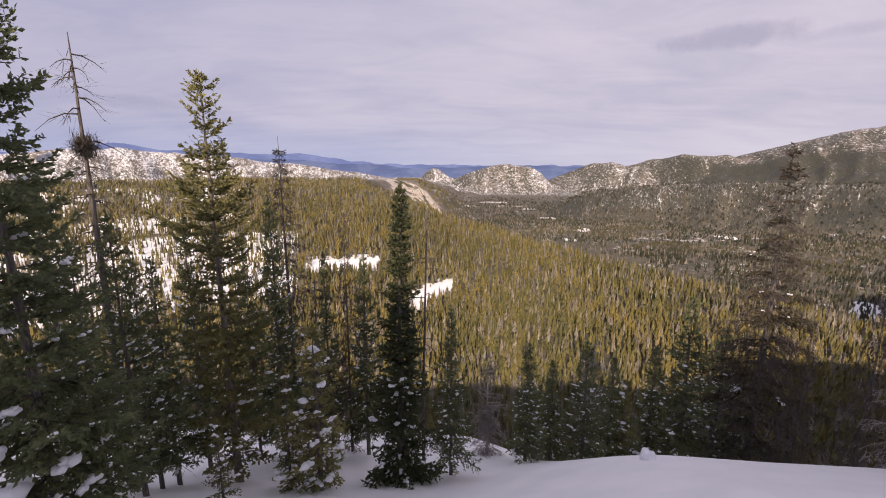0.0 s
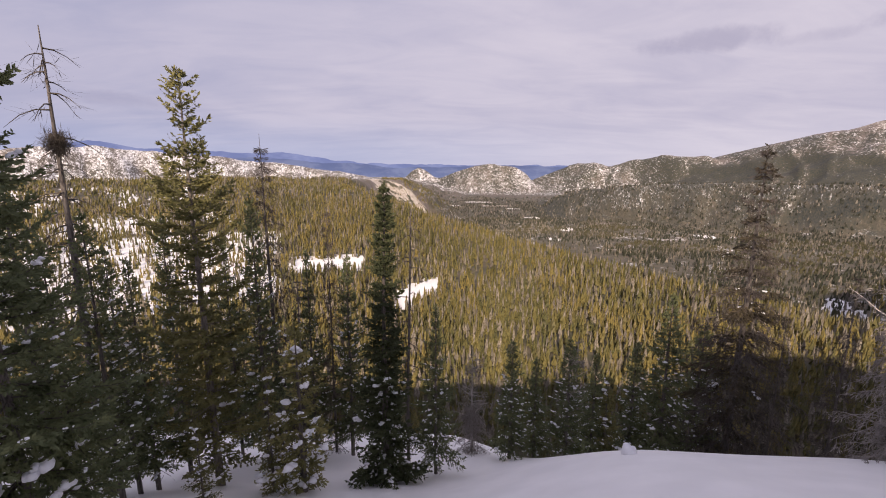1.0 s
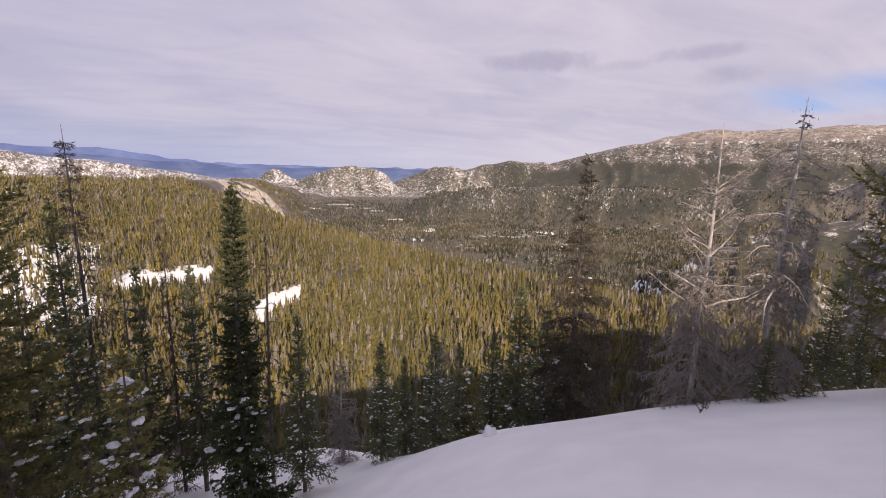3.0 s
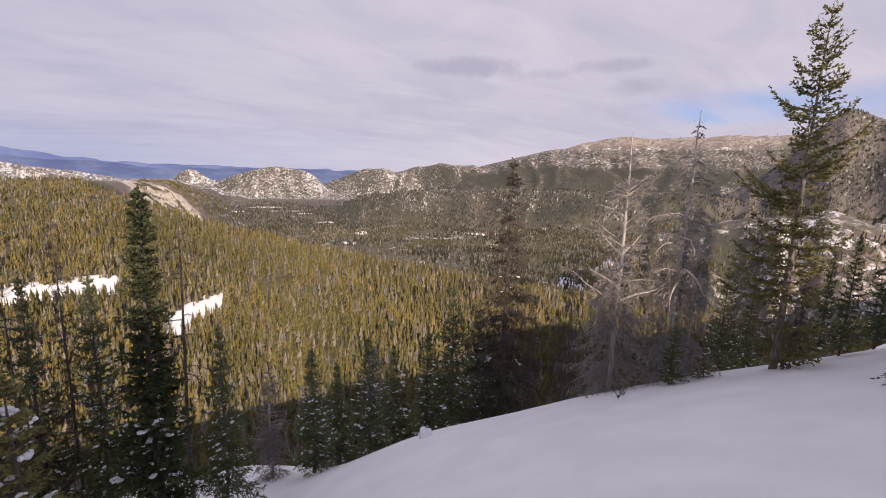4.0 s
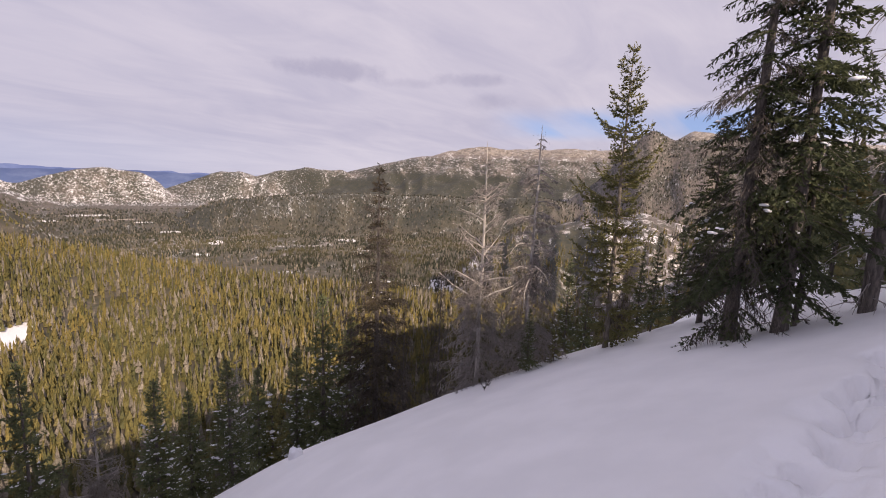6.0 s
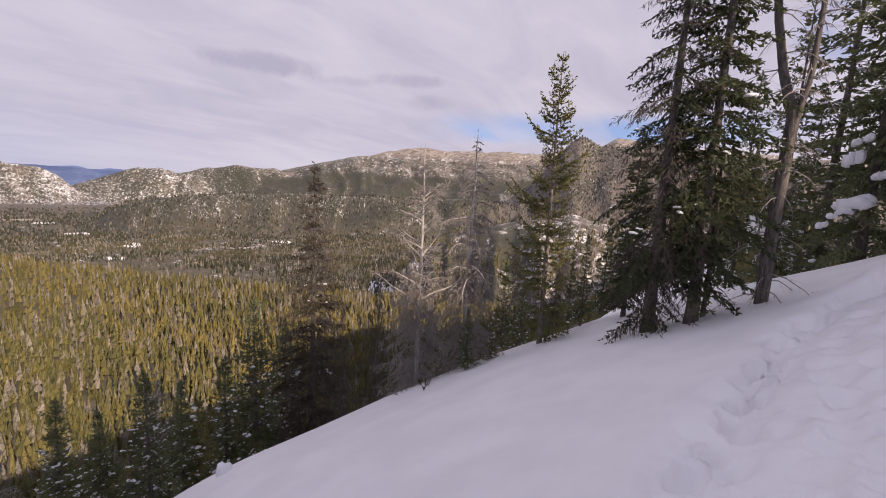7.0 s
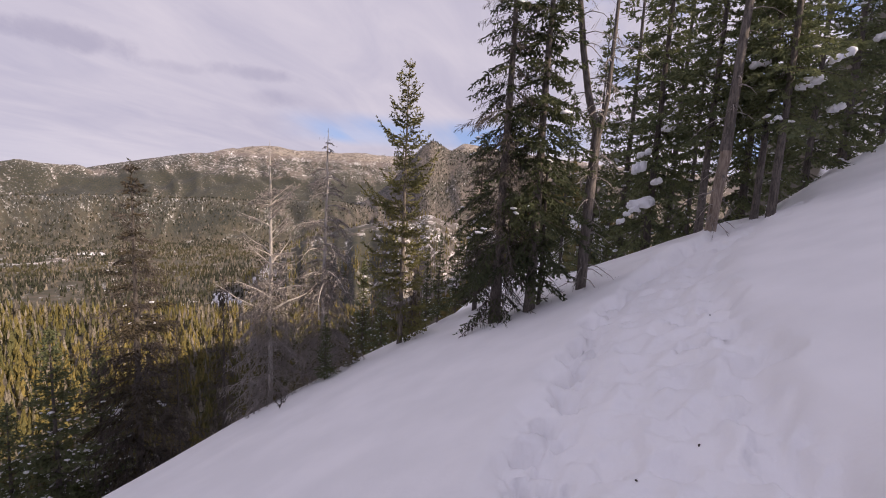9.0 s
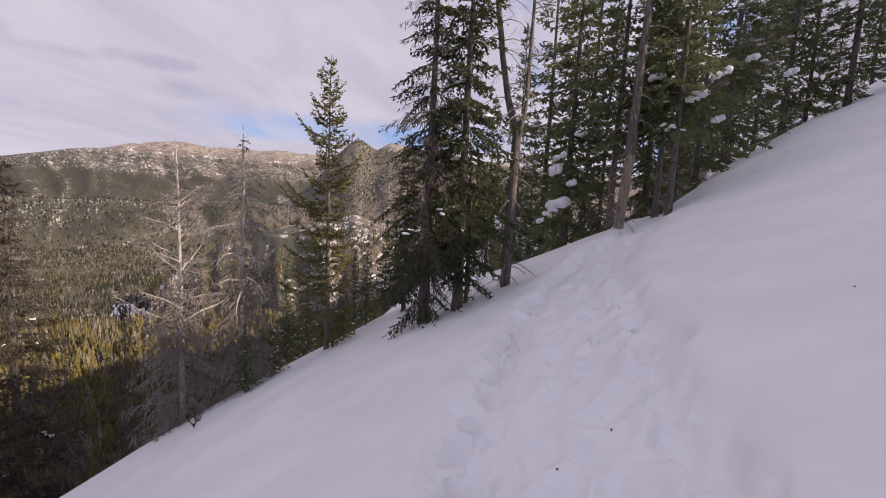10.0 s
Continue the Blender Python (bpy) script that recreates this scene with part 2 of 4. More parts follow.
def spindles(start, end, width):
    """Slim needle tufts and twigs from start to end, four faces each."""
    start, end, width = np.asarray(start), np.asarray(end), np.asarray(width)
    n = len(start)
    ax = end - start
    ax = ax / (np.linalg.norm(ax, axis=1, keepdims=True) + 1e-9)
    ref = np.where(np.abs(ax[:, 2:3]) > 0.8, np.array([1.0, 0, 0]), np.array([0, 0, 1.0]))
    a = np.cross(ax, ref)
    a /= np.linalg.norm(a, axis=1, keepdims=True) + 1e-9
    b = np.cross(ax, a)
    mid = start + (end - start) * 0.42
    v = np.empty((n, 4, 3))
    v[:, 0], v[:, 3] = start, end
    v[:, 1] = mid + (a + 0.45 * b) * width[:, None]
    v[:, 2] = mid + (-a + 0.45 * b) * width[:, None]
    tri = np.array([[0, 2, 1], [0, 1, 3], [0, 3, 2], [1, 2, 3]])
    return v.reshape(-1, 3), (np.arange(n)[:, None, None] * 4 + tri).reshape(-1, 3)


def blades(start, end, width, rng):
    """Folded needle sprays from start to end, two faces each."""
    n = len(start)
    ax = end - start
    ax = ax / (np.linalg.norm(ax, axis=1, keepdims=True) + 1e-9)
    a = np.cross(ax, rng.normal(0, 1, (n, 3)))
    a /= np.linalg.norm(a, axis=1, keepdims=True) + 1e-9
    b = np.cross(ax, a)
    mid = start + (end - start) * 0.45
    v = np.stack([start, mid + (a + 0.35 * b) * width[:, None], mid + (-a + 0.35 * b) * width[:, None], end], 1)
    tri = np.array([[0, 1, 3], [0, 3, 2]])
    return v.reshape(-1, 3), (np.arange(n)[:, None, None] * 4 + tri).reshape(-1, 3)


def blobs(centres, sizes, rng):
    """Lumpy flattened cushions of snow."""
    th = np.arange(7) * 2 * np.pi / 7
    prof = [(0.0, -0.50), (0.70, -0.40), (1.0, 0.05), (0.76, 0.58), (0.0, 0.88)]
    unit = [np.array([[0, 0, prof[0][1]]])] + [np.stack([r * np.cos(th), r * np.sin(th), np.full(7, z)], 1) for r, z in prof[1:4]] + [np.array([[0, 0, prof[4][1]]])]
    unit = np.concatenate(unit)
    tri = [(0, 1 + (i + 1) % 7, 1 + i) for i in range(7)] + [(22, 15 + i, 15 + (i + 1) % 7) for i in range(7)]
    for ring in (1, 8):
        for i in range(7):
            a, b = ring + i, ring + (i + 1) % 7
            tri += [(a, b, b + 7), (a, b + 7, a + 7)]
    n = len(centres)
    wob = 1 + rng.normal(0, 0.14, (n, 23, 1))
    v = unit[None] * sizes[:, None, :] * wob
    ang = rng.uniform(0, 2 * np.pi, n)
    c, s = np.cos(ang)[:, None], np.sin(ang)[:, None]
    v = np.stack([v[..., 0] * c - v[..., 1] * s, v[..., 0] * s + v[..., 1] * c, v[..., 2]], -1) + np.asarray(centres)[:, None]
    f = (np.arange(n)[:, None, None] * 23 + np.array(tri)).reshape(-1, 3)
    return v.reshape(-1, 3), f


# ---- the lie of the land ----
def lattice(ix, iy, seed):
    h = (ix.astype(np.int64) * 374761393 + iy.astype(np.int64) * 668265263 + seed * 1274126177) & 0x7FFFFFFF
    h = ((h ^ (h >> 13)) * 1274126177) & 0x7FFFFFFF
    return ((h ^ (h >> 16)) & 0xFFFF) / 65535.0


def value_noise(x, y, seed=0):
    fx, fy = np.floor(x), np.floor(y)
    tx, ty = x - fx, y - fy
    tx, ty = tx * tx * (3 - 2 * tx), ty * ty * (3 - 2 * ty)
    a, b = lattice(fx, fy, seed), lattice(fx + 1, fy, seed)
    c, d = lattice(fx, fy + 1, seed), lattice(fx + 1, fy + 1, seed)
    return (a * (1 - tx) + b * tx) * (1 - ty) + (c * (1 - tx) + d * tx) * ty


def fbm(x, y, octaves=4, seed=0, ridged=False):
    total, amp, norm = 0.0, 1.0, 0.0
    for o in range(octaves):
        v = value_noise(x * 2**o + 17.3 * o, y * 2**o - 9.1 * o, seed + o) * 2 - 1
        total = total + amp * ((1 - np.abs(v)) * 2 - 1 if ridged else v)
        norm += amp
        amp *= 0.5
    return total / norm


def step(a, b, x):
    t = np.clip((x - a) / (b - a), 0, 1)
    return t * t * (3 - 2 * t)


def soft(d, k):
    return k * np.logaddexp(0, d / k)


FALL = radians(3.84)  # the snow slope falls this way, clockwise from +y

# crests of the hills: distance, near width, far width, then (azimuth, elevation) of the crest
CRESTS = [
    (3000, 650, 500, (-75, -55, -45, -36, -33, -25, -15, -8, -2), (0.8, 0.9, 1.0, 1.8, 1.3, 0.7, -0.4, -1.3, -4)),
    (3750, 210, 400, (-5, -3.4, -2.2, -1.2, 0, 1, 2, 3.6, 6.1, 8.2, 11.4, 12.8, 13.9, 16), (-3.6, -1.9, -0.8, -0.3, -0.9, -1.6, -1.5, -0.8, -0.05, 0.15, -0.1, -0.9, -2.1, -3.6)),
    (3900, 300, 500, (10, 12.7, 16.1, 18.8, 20.2, 21.1, 22, 22.9, 25, 26.6, 28.8, 31, 33, 36, 42), (-3.4, -2.1, -0.8, 0.2, 0.5, 0.7, 0.4, -0.05, 0.7, 1.0, 1.45, 1.3, 1.1, 0.2, -2)),
    (2150, 300, 500, (12, 15, 16.2, 18, 20, 25.8, 33, 43, 50, 60, 72), (-7, -5.6, -4.3, -3.5, -3.0, -2.1, -1.7, -1.8, -1.7, -1.6, -3)),
    (4200, 1000, 700, (25, 29.6, 33, 38.4, 45, 50.6, 54.5, 62.4, 66, 72, 75.6, 80, 100, 150), (-3.5, -0.9, 0.7, 2.2, 3.7, 4.8, 4.6, 4.7, 4.6, 5.0, 6.7, 6.2, 4, 3)),
    (2400, 520, 500, (60, 66.5, 69.2, 71.6, 74, 76.5, 80, 92, 120), (-3.5, 1.8, 5.2, 7.0, 6.1, 5.9, 5.6, 4.5, 2)),
    (780, 250, 130, (40, 44, 48, 52, 56, 60, 65, 71.0, 74, 80, 90, 110), (-18, -15.6, -11.8, -8.6, -6.0, -4.6, -3.4, -2.5, -3.4, -4, -4, -6)),
]


def snow_slope(x, y):
    v = x * math.sin(FALL) + y * math.cos(FALL)
    u = x * math.cos(FALL) - y * math.sin(FALL)
    edge_v = np.interp(u, (1.0, 3.5, 7.5, 10, 14, 40), (8.55, 8.0, 7.55, 6.85, 4.4, 3.5))
    edge_u = np.interp(v, (-60, -22, -7.4, -4.1, -1.8, 4), (79, 32, 18.2, 12.6, 13.5, 14.2))
    right = -0.492 * v - 0.42 * soft(v - edge_v, 0.45) - 0.30 * soft(u - edge_u, 0.6) * step(12, -2, v)
    gully = -0.492 * v - 0.165 * np.maximum(y, 0) + 0.27 * soft(v - 8.8, 0.5) - 0.55 * soft(v - 14.5, 0.8)
    z = right + (gully - right) * step(4.6, -0.4, x - 0.12 * (y - 8))
    c = u - 2.0  # along the sun's way to the trees
    # unseen crest uphill, raised and lowered to shape the shade on the trees
    shade_crest = 0.485 - 0.06 * step(-5, 0, c) + 0.24 * step(4, 9, c) - 0.12 * step(-2, 1, c) - 0.7 * step(55, 95, c)
    z = z + shade_crest * soft(-(v + 28), 3.0) - (shade_crest + 0.5) * soft(-(v + 49), 4.0)
    r = np.hypot(x, y)
    z = z + 0.06 * fbm(x / 3.0, y / 3.0, 3, 5) * step(1.5, 6, r) + 1.5 * fbm(x / 25.0, y / 25.0, 3, 8) * step(14, 60, r) + 2.6 * fbm(x / 9.0, y / 9.0, 3, 9) * step(-27, -40, v)
    return z


def big_land(x, y):
    r, az = np.hypot(x, y), np.degrees(np.arctan2(x, y))
    floor = -230 + 10 * fbm(x / 260, y / 260, 4, 21) + 5 * fbm(x / 90, y / 90, 3, 22)
    rim = np.interp(y, (-200, 150, 250, 338, 420, 530, 640, 760, 1000, 1200, 1330, 1480, 1700, 2100), (420, 345, 295, 240, 205, 155, 45, -45, -190, -210, -190, -110, -100, -300))
    spur = np.interp(r, (0, 250, 420, 600, 900, 1150, 2000, 5000), (-100, -100, -98, -84, -46, -32, -60, -120))
    spur = spur - np.interp(az, (0, 18, 40), (0, 12, 6)) * step(300, 600, r) + 4 * fbm(x / 80, y / 80, 4, 31)
    z = floor + (spur - floor) * step(0, 1, (rim - x + 130 + 0.28 * np.maximum(y - 900, 0)) / (145 + 0.28 * np.maximum(y - 900, 0)) + 0.12 * fbm(x / 60, y / 60, 3, 33))
    for i, (dist, near, far, azs, els) in enumerate(CRESTS):
        el = np.interp(az, azs, els, left=-12, right=-12)
        top = dist * np.tan(np.radians(el)) + 1.65
        off = r - dist * (1 + 0.03 * fbm(az / 6.0, az * 0, 2, 40 + i))
        prof = np.exp(-np.abs(off / np.where(off < 0, near, far)) ** 1.5)
        rough = fbm(x / 330, y / 330, 6, 50 + i, ridged=True)
        h = floor + (top - floor) * prof + (top - floor).clip(0, 300) * 0.45 * rough * prof * (1 - prof * 0.78)
        spurs = fbm(az / 2.2 + 0.9 * fbm(x / 500, y / 500, 3, 90 + i), r / 2600, 4, 95 + i, ridged=True)
        h = h + (top - floor).clip(0, 300) * 0.26 * spurs * prof * (1 - prof) * 2.2
        z = np.where(el > -11.5, np.maximum(z, h), z)
    # our own mountain: hidden wooded shoulder and rise added to shade the forest; its back
    z = np.maximum(z, -200 + 203 * np.exp(-(((x - 118) / 62) ** 2 + (y / 55) ** 2)))
    z = np.maximum(z, -200 + 266 * np.exp(-(np.abs((x - 120) / 132) ** 3 + np.abs((y + 88) / 66) ** 2.5)))
    z = np.where((np.abs(az) > 135), np.maximum(z, np.minimum(25, -60 + 0.16 * r)), z)
    return z


def ground_height(x, y):
    a, b = snow_slope(x, y), big_land(x, y)
    k = 6.0
    d = np.clip((a - b) / k, -40, 40)
    return b + k * np.logaddexp(0, d)


def trail(x, y):
    """How far a point lies inside the trodden trail along the slope, 0 to 1."""
    u = x * math.cos(FALL) - y * math.sin(FALL)
    v = x * math.sin(FALL) + y * math.cos(FALL)
    mid = np.interp(u, (-4, 3, 7, 9, 11, 13), (-0.40, -0.45, -0.8, -1.6, -2.9, -4.2))
    half = np.interp(u, (2, 8, 12), (0.95, 0.70, 0.45))
    rag = 0.5 * (value_noise(x / 0.45, y / 0.45, 9) - 0.5)
    return step(half + 0.25, half - 0.25, np.abs(v - mid) + rag) * step(15, 12, u) * step(-4, -2, u)


PRINTS = []
for lane, (v0, swing, depth) in enumerate(((0.14, 0.07, 0.20), (-0.55, 0.16, 0.10), (-1.0, 0.18, 0.15))):
    for k in range(54):
        u0 = 0.9 + 0.215 * k + random.uniform(-0.10, 0.10)
        bend = float(np.interp(u0, (3, 7, 9, 11, 13), (0.0, -0.35, -1.15, -2.45, -3.7)))
        PRINTS.append((u0, v0 + bend + swing * (-1) ** k + random.uniform(-0.07, 0.07), depth * random.uniform(0.35, 1.15), random.uniform(0.8, 1.35) + 0.2 * lane))


def ground_near(x, y):
    """The ground with the trodden trail and its footprints pressed into the snow."""
    z = ground_height(x, y)
    close = np.hypot(x, y) < 16
    if not close.any():
        return z
    cx, cy = x[close], y[close]
    t = trail(cx, cy)
    lumps = value_noise(cx / 0.40, cy / 0.34, 3) * 0.5 + value_noise(cx / 0.17, cy / 0.17, 4) * 0.3 + value_noise(cx / 0.075, cy / 0.075, 24) * 0.2
    dent = t * (0.03 + 0.16 * lumps)
    u = cx * math.cos(FALL) - cy * math.sin(FALL)
    v = cx * math.sin(FALL) + cy * math.cos(FALL)
    mid = np.interp(u, (3, 7, 9, 11, 13), (0.0, -0.35, -1.15, -2.45, -3.7))
    rut = v - 0.14 - mid + 0.16 * (value_noise(cx / 0.3, cy / 0.3, 16) - 0.5)
    broken = value_noise(cx / 0.3, cy / 0.3, 15)
    dent = dent + 0.06 * np.exp(-((rut / 0.17) ** 2)) * step(0.5, 1.5, u) * step(13, 11, u) * (0.3 + broken)
    # pushed-out snow along the downhill side, a low berm where the trail bends to the wood
    berm = (v - mid - 0.55 - 0.25 * (value_noise(cx / 0.5, cy / 0.5, 18) - 0.5)) / 0.28
    dent = dent - (0.02 + 0.10 * step(8.0, 10.0, u)) * np.exp(-(berm**2)) * step(1.0, 3.0, u) * step(13.5, 11.5, u) * (0.4 + broken)
    pit = np.zeros(len(cx))
    wobble = 0.9 * (value_noise(cx / 0.10, cy / 0.10, 14) - 0.5) + 0.5 * (value_noise(cx / 0.045, cy / 0.045, 25) - 0.5)
    for u0, v0, deep, size in PRINTS:
        d = np.hypot((u - u0) / (0.14 * size), (v - v0) / (0.095 * size)) + wobble
        pit = np.maximum(pit, deep * step(1.5, 0.25, d))
        dent = dent - 0.008 * np.exp(-(((d - 1.6) / 0.45) ** 2))
    z = z.copy()
    z[close] -= dent + pit
    return z


def build_ground():
    rings = np.concatenate([[0.0], np.geomspace(0.25, 1.4, 10), np.geomspace(1.5, 13, 200), np.geomspace(13.4, 25, 24), np.geomspace(26, 1000, 70), np.arange(1030, 4960, 40)])
    az = np.concatenate([np.arange(-60, 134, 0.36), np.arange(134, 300, 2.0)])
    na, nr = len(az), len(rings)
    A, Rr = np.meshgrid(np.radians(az), rings[1:])
    x, y = (Rr * np.sin(A)).ravel(), (Rr * np.cos(A)).ravel()
    z = ground_near(x, y)
    verts = np.concatenate([[[0, 0, ground_near(np.zeros(1), np.zeros(1))[0]]], np.stack([x, y, z], 1)])
    i, j = np.meshgrid(np.arange(na), np.arange(nr - 2))
    i2 = (i + 1) % na
    quads = np.stack([1 + j * na + i2, 1 + j * na + i, 1 + (j + 1) * na + i, 1 + (j + 1) * na + i2], -1).reshape(-1, 4)
    k = np.arange(na)
    fan = np.stack([np.zeros(na, int), 1 + k, 1 + (k + 1) % na], 1)
    ob = mesh_object("ground", verts, [quads, fan], GROUND)
    tagged(ob, "snow-covered mountainside falling to a wooded valley and hills", "ground", kind="structure")
    xs, ys, zs = verts[:, 0], verts[:, 1], verts[:, 2]
    lay = land_cover(xs, ys, zs)
    lay["packed"] = trail(xs, ys)
    for name, values in lay.items():
        ob.data.attributes.new(name, "FLOAT", "POINT").data.foreach_set("value", np.asarray(values, dtype=np.float32))
    return ob


def clearing(x, y):
    """Open snow on the spur: a broad slope and two strips of a snowed-in track."""
    r, az = np.hypot(x, y), np.degrees(np.arctan2(x, y))
    wob = 14 * fbm(x / 50, y / 50, 3, 61)
    slope = step(-17, -21, az + 0.1 * wob) * step(330, 360, r + wob) * step(640, 590, r + wob) * 0.88
    slope = np.maximum(slope, 0.95 * step(-22, -27, az + 0.15 * wob) * step(600, 660, r) * step(1080, 980, r) * step(0.25, 0.55, value_noise(x / 45, y / 45, 63) * 0.6 + value_noise(x / 17, y / 17, 64) * 0.4))
    strip = step(-19, -17, az) * step(-8, -9.5, az) * step(26, 14, np.abs(r - 445 + wob))
    bend = step(-5, -4, az) * step(2.2, 1.2, az) * step(24, 15, np.abs(r - 352 - 9 * az + 0.4 * wob))
    open_ = np.maximum(slope, 1.35 * np.maximum(strip, bend))
    for a0, r0, da, dr in ((18.4, 1440, 0.75, 38), (33.7, 1480, 1.6, 26), (46.5, 830, 2.6, 26), (50.0, 740, 2.0, 30), (7.0, 2480, 2.2, 45), (3.2, 2250, 1.6, 30), (11.5, 2100, 1.0, 22), (14.0, 1750, 0.9, 20), (17.0, 1230, 0.8, 16)):
        open_ = np.maximum(open_, step(1.25, 0.85, ((az - a0) / da) ** 2 + ((r - r0) / dr) ** 2 + 0.035 * wob))
    return open_ * np.where(r > 700, 0.58 + 0.5 * fbm(x / 18, y / 18, 3, 69), 1.0)


def bank(x, y):
    """Bare pale earth: the bank at the end of the spur and a few cuttings on the valley floor."""
    r, az = np.hypot(x, y), np.degrees(np.arctan2(x, y))
    end = step(-9.0, -7.0, az + 2.5 * fbm(x / 50, y / 50, 3, 66)) * step(1.5, -1.0, az + 2.5 * fbm(x / 70, y / 70, 3, 65)) * step(1180, 1260, r) * step(1520, 1420, r)
    wob = 0.5 * fbm(x / 40, y / 40, 3, 67)
    for a0, r0, da, dr, tilt in ((30.6, 1360, 1.6, 26, 22), (26.0, 1180, 2.0, 16, 16), (38.0, 1500, 2.2, 18, -8), (22.0, 1620, 1.8, 18, 10), (2.6, 1900, 1.6, 40, 0), (9.0, 2250, 2.2, 34, 0)):
        end = np.maximum(end, 0.9 * step(1.3, 0.7, ((az - a0) / da) ** 2 + ((r - r0 - tilt * (az - a0)) / dr) ** 2 + wob))
    return end


def land_cover(x, y, z):
    r, az = np.hypot(x, y), np.degrees(np.arctan2(x, y))
    snowy = np.where(r < 800, 0.30, np.where(r < 1700, 0.355, 0.345))
    snowy = np.where(r > np.interp(az, (-8, -4, 24, 25), (2300, 3150, 3150, 2700)), np.interp(az, (-50, -30, -10, 0, 10, 22, 32, 40, 60, 72), (0.45, 0.45, 0.445, 0.44, 0.44, 0.44, 0.42, 0.415, 0.405, 0.39)), snowy)
    snowy = np.maximum(snowy, clearing(x, y) * 1.1)
    bald = step(225, 265, z + 18 * fbm(x / 200, y / 200, 3, 78)) * (r > 3500)
    snowy = snowy + (0.36 - snowy) * bald
    snowy = np.maximum(snowy, 0.47 * bank(x, y))
    near = step(150, 70, r)
    snowy = np.maximum(snowy, 1.6 * near)
    rocky = np.clip(step(2300, 2900, r) * np.where(az > 32, 0.95, 0.6) + step(56, 66, az) * step(430, 520, r) * 0.9, 0, 1)
    rocky = np.maximum(np.maximum(rocky, 1.6 * bank(x, y)), 1.27 * bald)
    wood = np.where(r < 800, -0.6, np.where(r < 1700, 0.36, 0.40))
    wood = np.where(r > 2600, np.interp(az, (-50, -20, 0, 20, 28, 33, 38, 46, 60, 75), (0.34, 0.38, 0.41, 0.42, 0.42, 0.42, 0.42, 0.40, 0.41, 0.38)), wood)
    # left-facing slopes get extra wood, which paints their shaded side dark
    lean = (ground_height(x + 20, y) - ground_height(x - 20, y)) / 40.0
    wood = wood + np.where(r > 1700, 0.10 * np.clip(lean, -0.45, 0.6), 0.0)
    # the nearer hill's shaded left tip is likewise darkened with dense wood
    ridge = step(1750, 1900, r) * step(2700, 2400, r) * step(13, 17, az) * step(60, 54, az)
    wood = wood + 0.04 * ridge + 0.35 * ridge * step(18.6, 17.2, az + 1.2 * fbm(x / 120, y / 120, 3, 88)) + 0.22 * ridge * step(0.1, 0.35, fbm(x / 260, y / 260, 3, 87))
    snowy = snowy + 0.065 * ridge
    timber = step(2700, 2900, r) * step(3900, 3600, r) * step(27, 33, az) * step(95, 55, z)
    wood = wood + 0.10 * timber
    crags = step(47, 54, az + 4 * fbm(x / 160, y / 160, 3, 68)) * step(430, 520, r) * np.where(az < 62, step(1000, 900, r), step(3300, 2900, r))
    wood = wood + (np.where(r < 1700, np.interp(az, (62, 68), (0.47, 0.40)), 0.42) - wood) * crags
    snowy = np.where((r < 1700) & (crags > 0.5), np.maximum(snowy, np.interp(az, (62, 68), (0.39, 0.41))), snowy)
    wood = wood - 0.4 * bald - clearing(x, y) - bank(x, y)
    return {"snowy": snowy, "rocky": rocky, "wood": wood}


build_ground()


# ---- backdrop: blue ranges at the horizon ----
def backdrop(name, dist, azs, els, tint, glow, seed):
    m, n = material(name + "_haze")
    pos = n.add("NewGeometry").outputs["Position"]
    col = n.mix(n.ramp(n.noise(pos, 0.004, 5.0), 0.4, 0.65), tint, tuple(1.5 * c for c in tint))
    # blue haze of distance put into the mountains' colour as emission
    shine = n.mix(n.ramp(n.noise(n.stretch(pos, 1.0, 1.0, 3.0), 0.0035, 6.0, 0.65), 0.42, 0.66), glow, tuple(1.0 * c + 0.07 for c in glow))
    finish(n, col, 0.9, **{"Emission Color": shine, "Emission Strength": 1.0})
    a = np.arange(azs[0], azs[-1], 0.15)
    el = np.interp(a, azs, els) + 0.26 * fbm(a / 6.0, a * 0, 5, seed) + 0.16 * fbm(a / 1.7, a * 0, 4, seed + 7)
    x, y = dist * np.sin(np.radians(a)), dist * np.cos(np.radians(a))
    low = np.stack([x * 0.97, y * 0.97, np.full(len(a), -220.0)], 1)
    top = np.stack([x, y, dist * np.tan(np.radians(el)) + 1.65], 1)
    back = np.stack([x * 1.008, y * 1.008, np.full(len(a), -220.0)], 1)
    k = np.arange(len(a) - 1)
    m1 = len(a)
    quads = np.concatenate([np.stack([k + 1, k, k + m1, k + m1 + 1], 1), np.stack([k + m1 + 1, k + m1, k + 2 * m1, k + 2 * m1 + 1], 1)])
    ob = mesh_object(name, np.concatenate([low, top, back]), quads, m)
    return tagged(ob, "hazy blue mountain range along the horizon", "mountain range", kind="structure")


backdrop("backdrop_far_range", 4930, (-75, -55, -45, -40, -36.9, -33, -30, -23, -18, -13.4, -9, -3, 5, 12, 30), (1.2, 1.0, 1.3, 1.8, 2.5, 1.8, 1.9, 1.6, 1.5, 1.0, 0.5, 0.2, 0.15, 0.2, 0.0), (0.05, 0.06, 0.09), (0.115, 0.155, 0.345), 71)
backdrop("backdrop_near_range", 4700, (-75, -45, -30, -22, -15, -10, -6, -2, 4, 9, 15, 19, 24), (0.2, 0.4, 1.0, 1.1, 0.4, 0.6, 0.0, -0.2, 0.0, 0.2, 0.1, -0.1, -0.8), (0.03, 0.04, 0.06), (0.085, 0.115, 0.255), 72)


